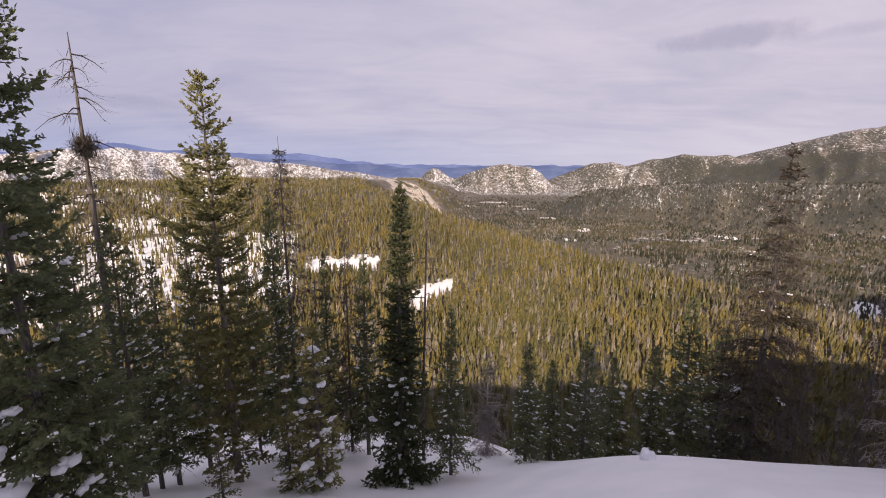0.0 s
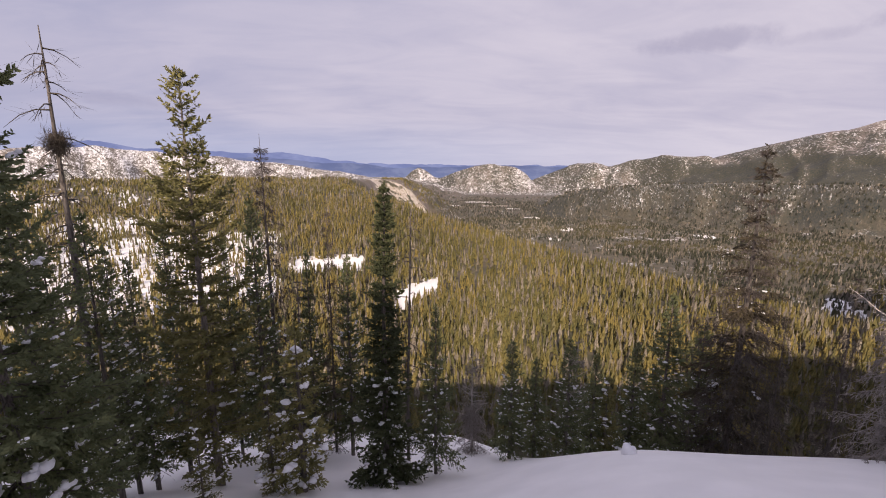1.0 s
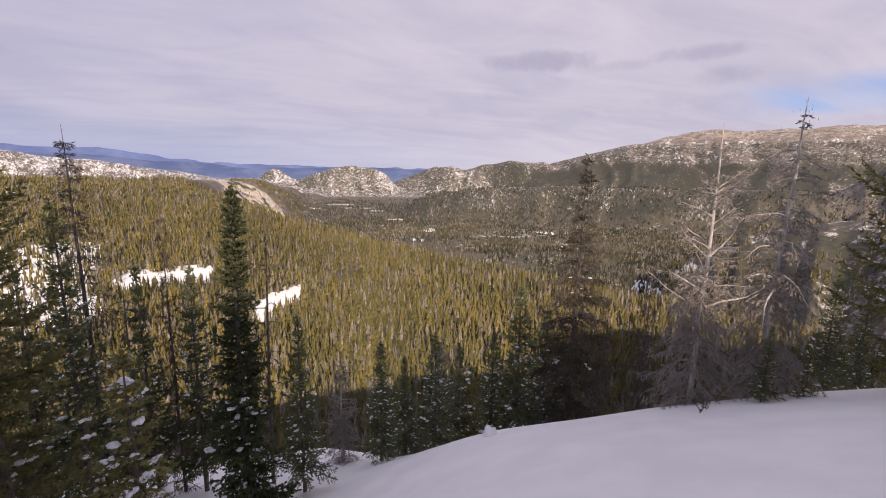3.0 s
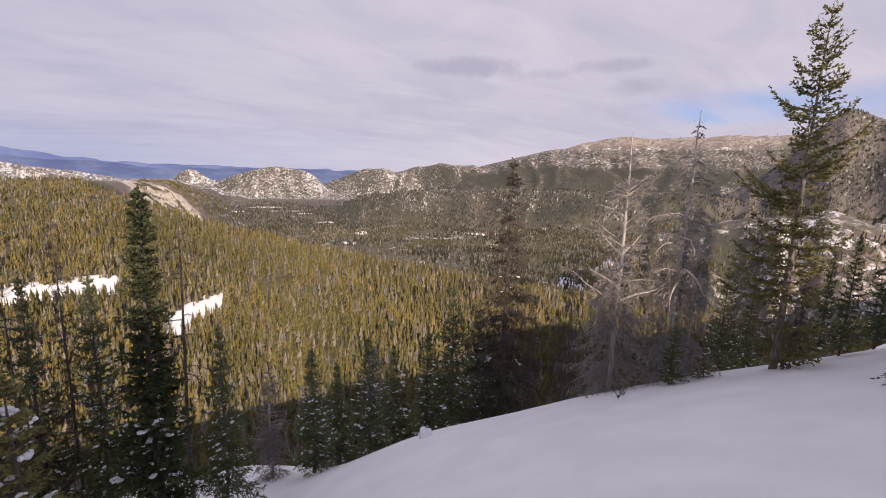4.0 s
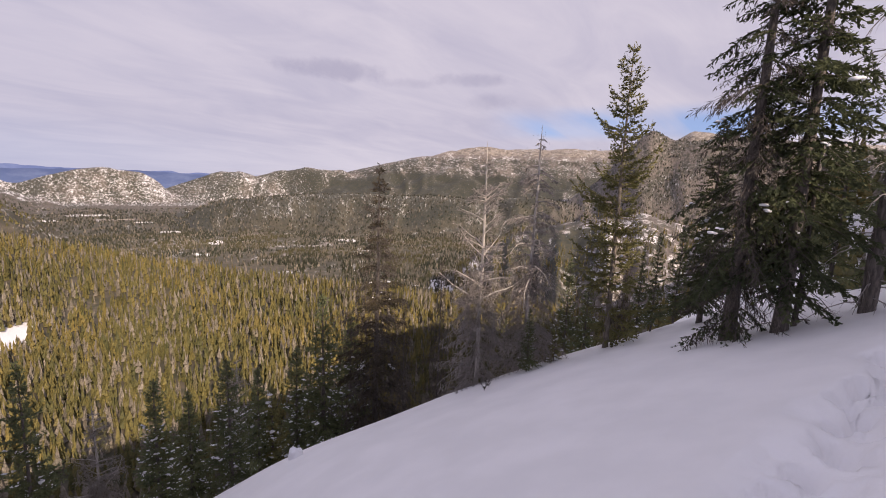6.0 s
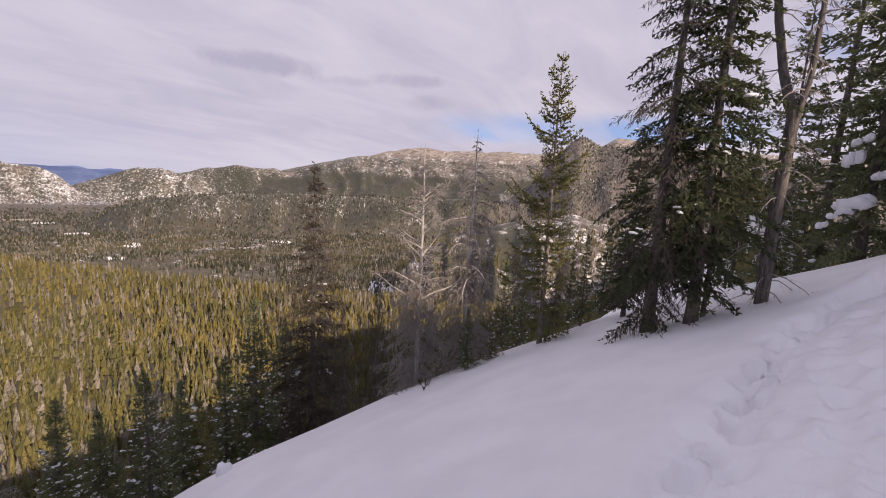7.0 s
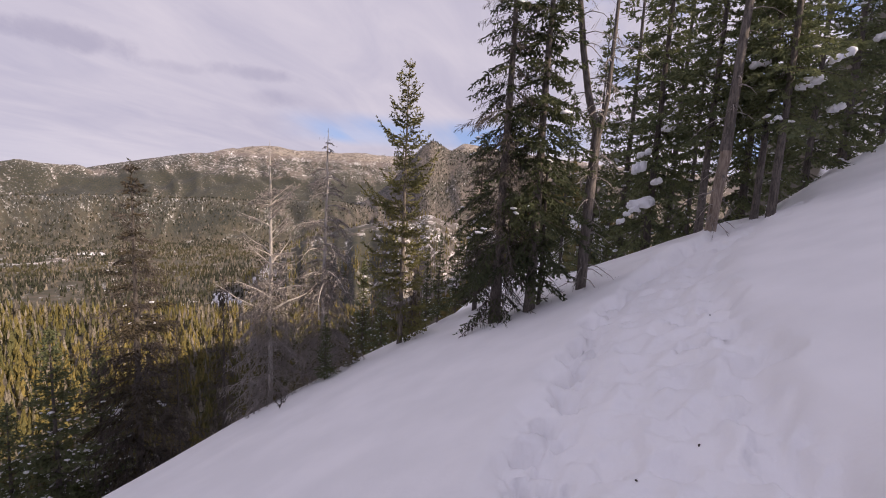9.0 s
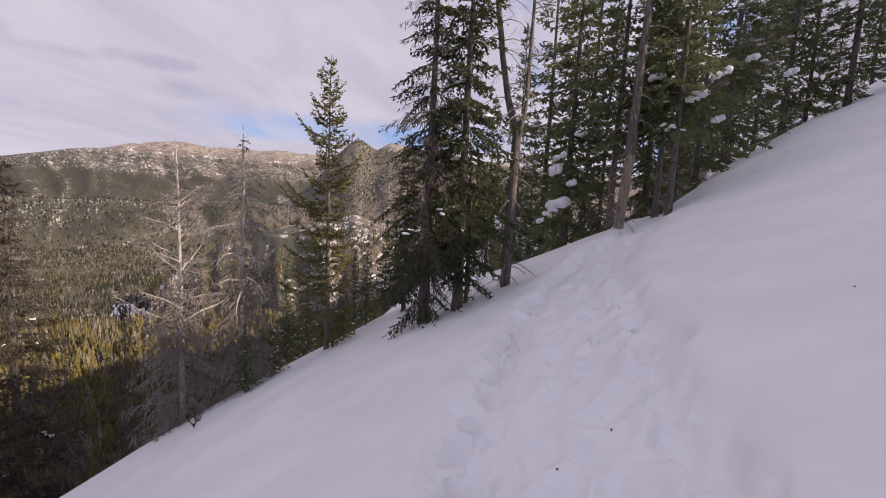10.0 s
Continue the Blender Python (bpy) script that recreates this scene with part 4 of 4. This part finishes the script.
SPRUCE = "dark green spruce with bits of snow on its lower boughs"
KINDS = {
    "spruce_a": (lambda: conifer("spruce_tree", SPRUCE, 8.0, 1.25, 11, 32, 6, 0.15, snow=250, spacing=0.075, thick=0.24, clumps=0.78, big_snow=-0.25), 8.0),
    "spruce_b": (lambda: conifer("spruce_tree", SPRUCE, 8.0, 1.35, 12, 31, 6, 0.16, (-0.25, 0.6), 0.4, 0.3, snow=240, spacing=0.075, thick=0.24, clumps=0.78, big_snow=-0.25), 8.0),
    "spire": (lambda: conifer("fir_tree", "slender dark green fir with a dense narrow spire", 7.5, 1.0, 13, 48, 8, 0.02, (-0.2, 0.55), 0.25, 0.25, 0.15, 0.07, 0.10, 0.28, needles=DARK, snow=260, big_snow=-0.2, taper=0.92, snow_top=0.45, full=1.0, uneven=0.14), 7.5),
    "tall": (lambda: conifer("spruce_tree", "tall sunlit spruce with an open crown and trunk coloured as sunlit", 10.0, 1.05, 14, 36, 6, 0.10, (-0.25, 0.6), 0.15, 0.30, 0.12, 0.07, 0.11, 0.25, needles=LIT_OLIVE, bark=LIT_BARK, snow=50, snow_top=0.4, bare=0.15, full=0.36, taper=0.58, uneven=0.22, clumps=1.0), 10.0),
    "con": (lambda: conifer("spruce_tree", "straight sunlit spruce at the edge of the open snow", 9.5, 1.34, 15, 30, 6, 0.08, (-0.3, 0.45), 0.12, 0.42, 0.2, 0.075, 0.11, 0.24, needles=LIT_OLIVE, bark=LIT_BARK, snow=40, snow_top=0.4, bare=0.15, full=0.46, taper=0.66, uneven=0.24, clumps=1.0), 9.5),
    "small": (lambda: conifer("young_fir_tree", "small yellowish-green fir with pillows of snow", 3.6, 0.72, 16, 18, 6, 0.03, (-0.1, 0.6), 0.3, 0.25, spacing=0.06, tuft=0.08, needles=LIT_OLIVE, snow=50, snow_top=0.95, big_snow=0.3), 3.6),
    "dead_a": (lambda: conifer("dead_spruce_tree", "bare brown dead spruce with many drooping twigs", 8.0, 1.35, 17, 32, 5, 0.05, (-0.1, 0.4), 0.5, 0.1, 0.5, 0.075, forks=4, twig=0.0085, bark=BARK, snow=0, bare=1.1, trunk_r=0.075, taper=1.0, uneven=0.3), 8.0),
    "brown": (lambda: conifer("dying_spruce_tree", "dying spruce with sparse brown drooping boughs", 9.0, 1.75, 19, 38, 7, 0.03, (0.1, 0.5), 0.75, 0.12, 0.55, 0.065, 0.10, 0.18, needles=BROWN, snow=20, bare=0.68, trunk_r=0.10, forks=4, twig=0.010, taper=0.9, full=0.95, uneven=0.25, clumps=0.8), 9.0),
    "hanging": (lambda: conifer("spruce_tree", "old spruce with hanging half-bare boughs and scaly trunk", 14.0, 1.32, 20, 46, 6, 0.05, (-0.35, 0.1), 0.85, 0.10, 1.1, 0.06, 0.10, 0.22, needles=DARK, snow=25, bare=0.55, trunk_r=0.14, taper=0.5, forks=3, twig=0.009, uneven=0.16, clumps=0.8), 14.0),
    "dense": (lambda: conifer("spruce_tree", "dense dark spruce with pillows of snow on its boughs", 13.0, 1.6, 21, 40, 6, 0.03, (-0.3, 0.4), 0.45, 0.25, 0.4, 0.09, 0.13, 0.27, snow=85, taper=0.6, trunk_r=0.15, snow_top=0.8, big_snow=0.15, clumps=0.8), 13.0),
    "open_foot": (lambda: conifer("spruce_tree", "dark spruce with a clear trunk foot and hanging boughs", 13.0, 1.45, 26, 42, 7, 0.11, (-0.35, 0.25), 0.6, 0.2, 0.7, 0.085, 0.12, 0.26, needles=DARK, snow=30, taper=0.55, trunk_r=0.14, snow_top=0.8, clumps=0.8), 13.0),
    "canopy": (lambda: conifer("spruce_tree", "spruce with a long clear grey-brown trunk below dark boughs", 12.0, 1.7, 28, 26, 5, 0.24, (-0.3, 0.3), 0.5, 0.25, 0.5, 0.09, 0.13, 0.27, snow=70, taper=0.5, trunk_r=0.115, snow_top=0.8, big_snow=0.15, clumps=0.8), 12.0),
    "near_left": (lambda: conifer("spruce_tree", "big dark spruce with heavy drooping boughs and pillows of snow", 9.0, 1.5, 27, 36, 7, 0.03, (-0.2, 0.45), 0.3, 0.35, 0.3, 0.07, 0.10, 0.26, snow=90, big_snow=0.25, taper=0.7, trunk_r=0.09, snow_top=0.8), 9.0),
    "back": (lambda: conifer("spruce_tree", "dark spruce in the wood beyond the snow slope", 12.0, 1.55, 22, 32, 5, 0.03, (-0.3, 0.4), 0.4, 0.25, 0.35, 0.15, 0.20, 0.22, snow=130, taper=0.65, trunk_r=0.12, snow_top=0.9, big_snow=0.3, clumps=0.75), 12.0),
    "dead_b": (lambda: bleached_spruce("dead_spruce_tree", "grey dead spruce with pale trunk and rising bare limbs", 8.0, 18, 44, 1.5, (0.75, 0.35, 0.25), 0), 8.0),
    "dead_c": (lambda: bleached_spruce("dead_spruce_tree", "grey dead spruce with cone-hung top and drooping limbs", 8.5, 23, 50, 1.55, (0.35, 0.75, 0.15), 40, 0.09), 8.5),
}

TREES = [
    # kind, azimuth, distance, elevation of the top, width, turn
    ("near_left", -46.0, 6.2, 24.0, 0.82, 10), ("spruce_a", -43.6, 7.9, 1.0, 0.85, 190), ("spruce_b", -41.8, 8.2, -6.0, 0.85, 30), ("spruce_a", -36.8, 9.6, -7.5, 0.75, 280), ("spruce_a", -38.5, 8.8, -3.5, 0.8, 60),
    ("spruce_b", -35.0, 10.0, -9.0, 0.8, 120), ("spruce_a", -31.5, 11.5, -4.6, 0.7, 200), ("tall", -28.4, 9.8, 11.2, 0.9, 0),
    ("spruce_b", -25.5, 12.0, -7.0, 0.55, 70), ("spruce_a", -22.3, 11.0, -2.7, 0.75, 20), ("dead_a", -20.6, 12.0, 4.4, 0.85, 140),
    ("small", -18.0, 8.3, -18.9, 1.1, 0), ("spruce_b", -16.0, 12.0, -10.0, 0.65, 33), ("dead_a", -13.3, 12.0, -3.9, 0.6, 250), ("spruce_a", -11.0, 11.5, -10.6, 0.8, 90),
    ("small", -30.5, 7.6, -28.0, 0.9, 130), ("small", -22.0, 8.6, -24.0, 0.8, 200),
    ("spire", -6.3, 9.0, -1.4, 1.0, 0), ("spruce_b", 1.2, 9.5, -17.6, 0.85, 15), ("dead_b", 6.6, 11.6, -23.0, 1.0, 80), ("dead_b", 20.8, 14.0, -20.0, 0.8, 210),
    ("spruce_a", 12.2, 10.5, -22.0, 1.2, 150), ("spruce_b", 15.5, 11.5, -24.0, 1.2, 10), ("spruce_a", 20.0, 11.0, -21.0, 1.25, 222), ("small", 25.0, 12.0, -25.0, 1.0, 40),
    ("spruce_b", 31.6, 12.5, -14.0, 1.1, 99), ("brown", 38.6, 13.0, 3.0, 1.05, 0), ("spruce_a", 35.0, 14.0, -17.0, 1.2, 5), ("dead_a", 46.0, 12.5, -9.0, 0.8, 44), ("spruce_b", 23.3, 12.0, -22.5, 1.2, 170), ("spruce_a", 28.0, 13.0, -20.5, 1.2, 65), ("dead_a", 42.5, 13.0, -14.0, 0.8, 10),
    ("dead_b", 51.3, 10.8, 6.7, 0.95, 0), ("dead_c", 58.0, 11.2, 8.7, 1.0, 120), ("spruce_b", 58.2, 10.2, -15.0, 1.0, 77), ("con", 68.1, 11.4, 17.4, 0.86, 0),
    ("dead_a", 69.8, 12.4, -1.0, 0.45, 12), ("spruce_b", 73.2, 13.0, -4.0, 0.75, 48), ("spruce_a", 63.0, 13.0, -8.0, 0.9, 300), ("spruce_a", 71.6, 14.0, -6.0, 0.8, 77), ("spruce_b", 75.6, 14.5, -2.0, 0.8, 140), ("spruce_b", 65.6, 15.0, -9.0, 0.8, 210), ("small", 61.8, 11.0, -15.0, 0.8, 20),
    ("canopy", 110.6, 12.0, 38.0, 1.0, 40), ("canopy", 109.2, 12.6, 36.0, 0.9, 160), ("canopy", 104.2, 12.8, 36.0, 1.0, 250), ("hanging", 81.0, 9.0, 36.0, 1.3, 0), ("open_foot", 85.5, 9.0, 38.0, 1.12, 90), ("open_foot", 78.2, 12.4, 9.0, 1.25, 200), ("dense", 98.9, 14.0, 36.0, 0.85, 180),
    ("dense", 108.0, 14.5, 36.0, 0.8, 240), ("back", 103.0, 19.0, 28.0, 0.8, 20), ("back", 113.0, 17.0, 33.0, 0.9, 130),
    ("back", 118.0, 22.0, 30.0, 0.8, 60), ("back", 116.0, 25.0, 24.0, 0.9, 160), ("back", 122.0, 27.0, 30.0, 0.9, 33), ("back", 126.5, 35.0, 27.0, 0.9, 210), ("back", 124.0, 34.0, 20.0, 1.0, 40),
    ("back", 131.0, 40.0, 28.0, 0.9, 280), ("back", 125.0, 25.0, 35.0, 1.0, 75), ("back", 92.5, 17.0, 22.0, 0.8, 50), ("back", 94.5, 21.0, 12.0, 1.0, 70), ("back", 89.0, 18.0, 14.0, 0.9, 20), ("back", 120.0, 40.0, 20.0, 1.0, 100), ("back", 111.0, 24.0, 22.0, 1.0, 190),
    ("back", 101.0, 23.0, 30.0, 1.0, 310), ("back", 115.5, 19.5, 38.0, 0.9, 222), ("back", 120.3, 25.0, 36.0, 0.9, 140), ("back", 128.5, 33.0, 33.0, 1.0, 15), ("back", 96.0, 18.5, 32.0, 0.9, 250),
]
# a spruce uphill, never seen, whose shade lies on the dark tree by the slope's edge
TREES += [("dense", -121.4, 7.0, 52.0, 0.62, 30)]
placed = []
for kind, az, dist, el, wide, turn in TREES:
    placed.append(tree(kind, az, dist, el, None, wide, turn))


# a witch's broom high on the dead spruce behind the left-hand group
def witch_broom(host, world_point, size):
    rng = np.random.default_rng(31)
    n = 1600
    d = rng.normal(0, 1, (n, 3))
    d /= np.linalg.norm(d, axis=1, keepdims=True)
    c = rng.normal(0, 0.28, (n, 3)) * size
    v, f = spindles(c, c + d * (size * rng.uniform(0.35, 0.9, (n, 1))), np.full(n, 0.006))
    ob = mesh_object("witch_broom", v, f, TWIG, host, "dense dark ball of twigs")
    ob.matrix_basis = host.matrix_basis.inverted() @ Matrix.Translation(world_point)
    return ob


# ---- bare trunks of the wood at the end of the trail ----
def bare_tree(name, label, lines, radii, mats, seed, twigs, az, dist):
    """A trunk in one or more stems (rows of across, along, height from the base) with dead side branches."""
    rng = np.random.default_rng(seed)
    x, y, z, _ = place(az, dist, height=1.0)
    top = tagged(new(name), label, "tree", "trees on the slope")
    top.matrix_basis = pose(x, y, z, 0, 0, -az)
    pieces = []
    for k, (line, rad) in enumerate(zip(lines, radii)):
        line = np.array(line, float)
        t = np.linspace(0, 1, 14)
        src = np.linspace(0, 1, len(line))
        dense = np.stack([np.interp(t, src, line[:, c]) for c in range(3)], 1)
        dense[:, :2] += np.cumsum(rng.normal(0, 0.008, (14, 2)), 0)
        rr = rad[1] + (rad[0] - rad[1]) * (1 - t) ** 0.85 * (1 + 0.25 * np.exp(-t * 25))
        mesh_object("trunk" if k == 0 else "stem", *tubes(dense[None], rr[None], 10), mats[min(k, len(mats) - 1)], top)
        n = twigs
        q = rng.uniform(0.12, 0.97, n)
        base = np.stack([np.interp(q, t, dense[:, c]) for c in range(3)], 1)
        th = rng.uniform(0, 6.28, n)
        ln = rng.uniform(0.3, 1.1, n) * (1.1 - 0.5 * q)
        u = np.linspace(0, 1, 4)
        pts = base[:, None] + np.stack([np.cos(th)[:, None] * u, np.sin(th)[:, None] * u, (0.15 - 0.7 * u) * u * 0.9 + 0 * th[:, None]], -1) * ln[:, None, None]
        v, f = tubes(pts, 0.016 * (1 - 0.8 * u)[None] * np.ones((n, 1)), 3)
        pieces.append((v, np.concatenate([f[:, [0, 1, 2]], f[:, [0, 2, 3]]])))
        idx = np.repeat(np.arange(n), 9)
        w0 = rng.integers(0, 3, len(idx))
        fr = rng.uniform(0, 1, (len(idx), 1))
        c = pts[idx, w0] * (1 - fr) + pts[idx, w0 + 1] * fr
        d = rng.normal(0, 0.6, (len(idx), 3)) + np.stack([np.cos(th[idx]), np.sin(th[idx]), -0.4 + 0 * th[idx]], 1)
        d /= np.linalg.norm(d, axis=1, keepdims=True)
        pieces.append(spindles(c, c + d * rng.uniform(0.12, 0.42, (len(idx), 1)), np.full(len(idx), 0.006)))
    tagged(mesh_object("branchwork", *join(pieces), TWIG if mats[-1] is BARK and len(lines) == 1 else DRY_TWIG, top), kind="stuff")
    return top


snag = bare_tree("dead_spruce_tree", "dark dead spruce with few curved limbs and a ball of twigs", [[(0, 0, -0.4), (0.0, 0, 3.0), (0.02, 0, 5.8), (0.03, 0, 8.9)]], [(0.10, 0.008)], [BARK], 46, 120, -39.3, 10.0)
a = radians(-39.2)
witch_broom(snag, (10.0 * math.sin(a), 10.0 * math.cos(a), EYE + 10.0 * math.tan(radians(2.0))), 0.25)
bare_tree("dead_spruce_tree", "thin bare pole of a dead spruce", [[(0, 0, -0.4), (0.03, 0, 3.0), (0.10, 0, 7.2)]], [(0.055, 0.012)], [BARK], 47, 30, -2.8, 10.6)
bare_tree("dead_spruce_tree", "thin bare pole of a dead spruce", [[(0, 0, -0.4), (0.02, 0, 2.6), (0.05, 0, 5.6)]], [(0.045, 0.012)], [BARK], 48, 30, -17.6, 11.6)
bare_tree("forked_tree", "old forked trunk with thin dead side branches", [[(0, 0, -0.4), (0.02, 0, 1.7), (0.05, 0.0, 3.5)], [(0.05, 0, 3.4), (-0.18, 0.1, 4.3), (-0.51, 0.1, 6.3), (-0.66, 0.1, 8.8)], [(0.05, 0, 3.4), (0.13, -0.05, 4.0), (0.17, -0.1, 5.0), (0.20, 0.0, 7.6)]], [(0.115, 0.098), (0.085, 0.038), (0.06, 0.025)], [BARK], 41, 26, 91.9, 9.5)
bare_tree("dead_tree", "dead trunk stripped of bark near its foot", [[(0, 0, -0.4), (0.05, 0, 1.0), (0.10, 0, 1.9)], [(0.10, 0, 1.88), (0.2, 0, 4.0), (0.3, 0, 7.0)]], [(0.125, 0.115), (0.12, 0.06)], [STRIPPED, BARK], 42, 16, 105.3, 11.6)
bare_tree("young_spruce_tree", "thin young spruce with hanging dead twigs", [[(0, 0, -0.3), (0.02, 0, 1.6), (0.0, 0, 3.4)]], [(0.05, 0.015)], [BARK], 45, 22, 86.6, 9.3)


# ---- small things on the snow ----
def on_snow(az, el, x0=0.0, y0=0.0):
    """Where a line of sight from near the start meets the snow."""
    a, g = radians(az), math.tan(radians(el))
    s = np.linspace(1.5, 14, 2500)
    x, y = x0 + s * math.sin(a), y0 + s * math.cos(a)
    k = int(np.argmax(EYE + s * g <= ground_near(x, y)))
    return x[k], y[k], float(ground_near(x[k : k + 1], y[k : k + 1])[0])


def dead_sapling():
    rng = np.random.default_rng(51)
    top = tagged(new("dead_sapling"), "tip of a dead sapling poking through the snow", "sapling")
    top.matrix_basis = Matrix.Translation(on_snow(54.4, -26.3))
    lines = np.array([[(0, 0, -0.1), (-0.05, 0, 0.08), (-0.14, 0.02, 0.20)], [(-0.02, 0, 0.03), (0.08, 0.02, 0.09), (0.17, 0.0, 0.08)], [(-0.04, 0, 0.07), (0.02, -0.05, 0.15), (0.05, -0.06, 0.22)], [(0.06, 0.01, 0.08), (0.10, 0.06, 0.13), (0.13, 0.08, 0.17)]])
    for k, l in enumerate(lines):
        mesh_object("stem" if k == 0 else "twig", *tubes(l[None], np.array([[0.012, 0.009, 0.004]]), 6), TWIG, top)
    c = lines[rng.integers(0, 4, 40), rng.integers(1, 3, 40)]
    d = rng.normal(0, 1, (40, 3))
    d /= np.linalg.norm(d, axis=1, keepdims=True)
    tagged(mesh_object("needle_spray", *spindles(c, c + d * 0.06, np.full(40, 0.008)), BROWN, top), kind="stuff")


def snow_lump():
    rng = np.random.default_rng(52)
    x, y, z = on_snow(28.4, -33.6)
    top = tagged(new("snow_lump"), "rounded lump of snow on the lip of the slope", "snow lump")
    top.matrix_basis = Matrix.Translation((x, y, z - 0.02))
    bm = bmesh.new()
    bmesh.ops.create_icosphere(bm, subdivisions=3, radius=1.0)
    for v in bm.verts:
        k = 1 + 0.25 * noise.noise(v.co * 1.7)
        v.co = Vector((v.co.x * 0.15 * k, v.co.y * 0.13 * k, v.co.z * 0.13 * k + 0.05 + (0.06 if v.co.x < 0 and v.co.z > 0.3 else 0)))
    me = bpy.data.meshes.new("lump")
    bm.to_mesh(me)
    bm.free()
    me.polygons.foreach_set("use_smooth", np.full(len(me.polygons), True))
    me.materials.append(SNOW)
    ob = new("lump", me)
    ob.parent = top


def spruce_cone():
    bm = bmesh.new()
    bmesh.ops.create_icosphere(bm, subdivisions=2, radius=1.0)
    for v in bm.verts:
        k = 1 + 0.2 * math.sin(v.co.x * 18)
        v.co = Vector((v.co.x * 0.013, v.co.y * 0.006 * k, v.co.z * 0.006 * k + 0.004))
    me = bpy.data.meshes.new("spruce_cone")
    bm.to_mesh(me)
    bm.free()
    me.materials.append(TWIG)
    return tagged(new("spruce_cone", me), "small brown spruce cone lying on the snow", "cone", "cones on the snow")


dead_sapling()
snow_lump()
cone = spruce_cone()
spots = [(106.3, -11.5), (107.0, -13.5), (106.8, -25.5), (131.0, -31.0), (127.5, -5.5), (100.5, -31.0), (84.0, -37.0)]
for k, (az, el) in enumerate(spots):
    m = pose(*on_snow(az, el, 0.26, -0.17), 10, 20, 77 * k)
    if k == 0:
        cone.matrix_basis = m
    else:
        copy_thing(cone, m)


def snow_pillows(host, spots, eye):
    """Heavy pillows of snow on the boughs of one tree."""
    rng = np.random.default_rng(53)
    for az, el, dist, sx, sz in spots:
        a = radians(az)
        p = Vector((eye[0] + dist * math.sin(a), eye[1] + dist * math.cos(a), eye[2] + dist * math.tan(radians(el))))
        k = 6
        c = np.stack([np.linspace(-0.55, 0.55, k) * sx, rng.normal(0, 0.08, k) * min(1, sx * 3), np.linspace(-0.22, 0.26, k) * sx + rng.normal(0, 0.12, k) * sx], 1)
        v, f = blobs(c, np.array([0.50 * sx, 0.42 * sx, sz * 1.25]) * rng.uniform(0.45, 1.15, (k, 1)), rng)
        ob = mesh_object("snow_pillow", v, f, SNOW, host, "heavy pillow of snow bending a bough")
        ob.matrix_basis = host.matrix_basis.inverted() @ Matrix.Translation(p) @ pose(0, 0, 0, 0, 0, -az)


def standing(kind, az):
    return placed[[i for i, t in enumerate(TREES) if t[0] == kind and t[1] == az][0]]


snow_pillows(standing("dense", 98.9), ((97.8, 0.0, 13.3, 0.40, 0.16), (97.0, -0.8, 13.2, 0.30, 0.13), (97.2, 4.4, 13.3, 0.20, 0.17), (97.6, 6.0, 13.4, 0.22, 0.12), (99.4, 3.0, 13.2, 0.16, 0.1), (95.8, -2.0, 13.4, 0.14, 0.09), (99.9, 9.0, 13.3, 0.2, 0.1)), (0.26, -0.17, EYE + 0.06))
snow_pillows(standing("near_left", -46.0), ((-49.5, -29.5, 5.9, 0.22, 0.10), (-43.2, -31.0, 6.0, 0.17, 0.08), (-44.9, -28.8, 5.8, 0.14, 0.06), (-41.9, -28.0, 6.0, 0.09, 0.05), (-48.5, -22.5, 5.9, 0.15, 0.04), (-46.5, -31.5, 5.8, 0.12, 0.05), (-50.0, -26.0, 5.8, 0.13, 0.05), (-47.0, -15.0, 5.9, 0.08, 0.04)), (0.0, 0.0, EYE))
snow_pillows(standing("small", -18.0), ((-17.2, -27.5, 8.1, 0.10, 0.06), (-16.2, -24.5, 8.1, 0.07, 0.05), (-17.0, -33.0, 8.0, 0.13, 0.06), (-18.6, -34.0, 7.9, 0.11, 0.05), (-16.0, -35.0, 8.0, 0.10, 0.05)), (0.0, 0.0, EYE))
CANOPY_SPOTS = ((107.9, 15.0, 12.0, 0.22, 0.09), (109.9, 9.5, 11.6, 0.16, 0.07), (112.2, 12.8, 11.8, 0.26, 0.08), (114.3, 14.8, 11.9, 0.24, 0.10), (114.6, 10.4, 12.1, 0.16, 0.08))
snow_pillows(standing("canopy", 110.6), CANOPY_SPOTS, (0.26, -0.17, EYE + 0.06))
snow_pillows(standing("back", 115.5), ((117.0, 16.1, 18.6, 0.24, 0.12), (115.2, 20.9, 18.6, 0.26, 0.12), (120.4, 14.4, 18.9, 0.22, 0.1)), (0.26, -0.17, EYE + 0.06))
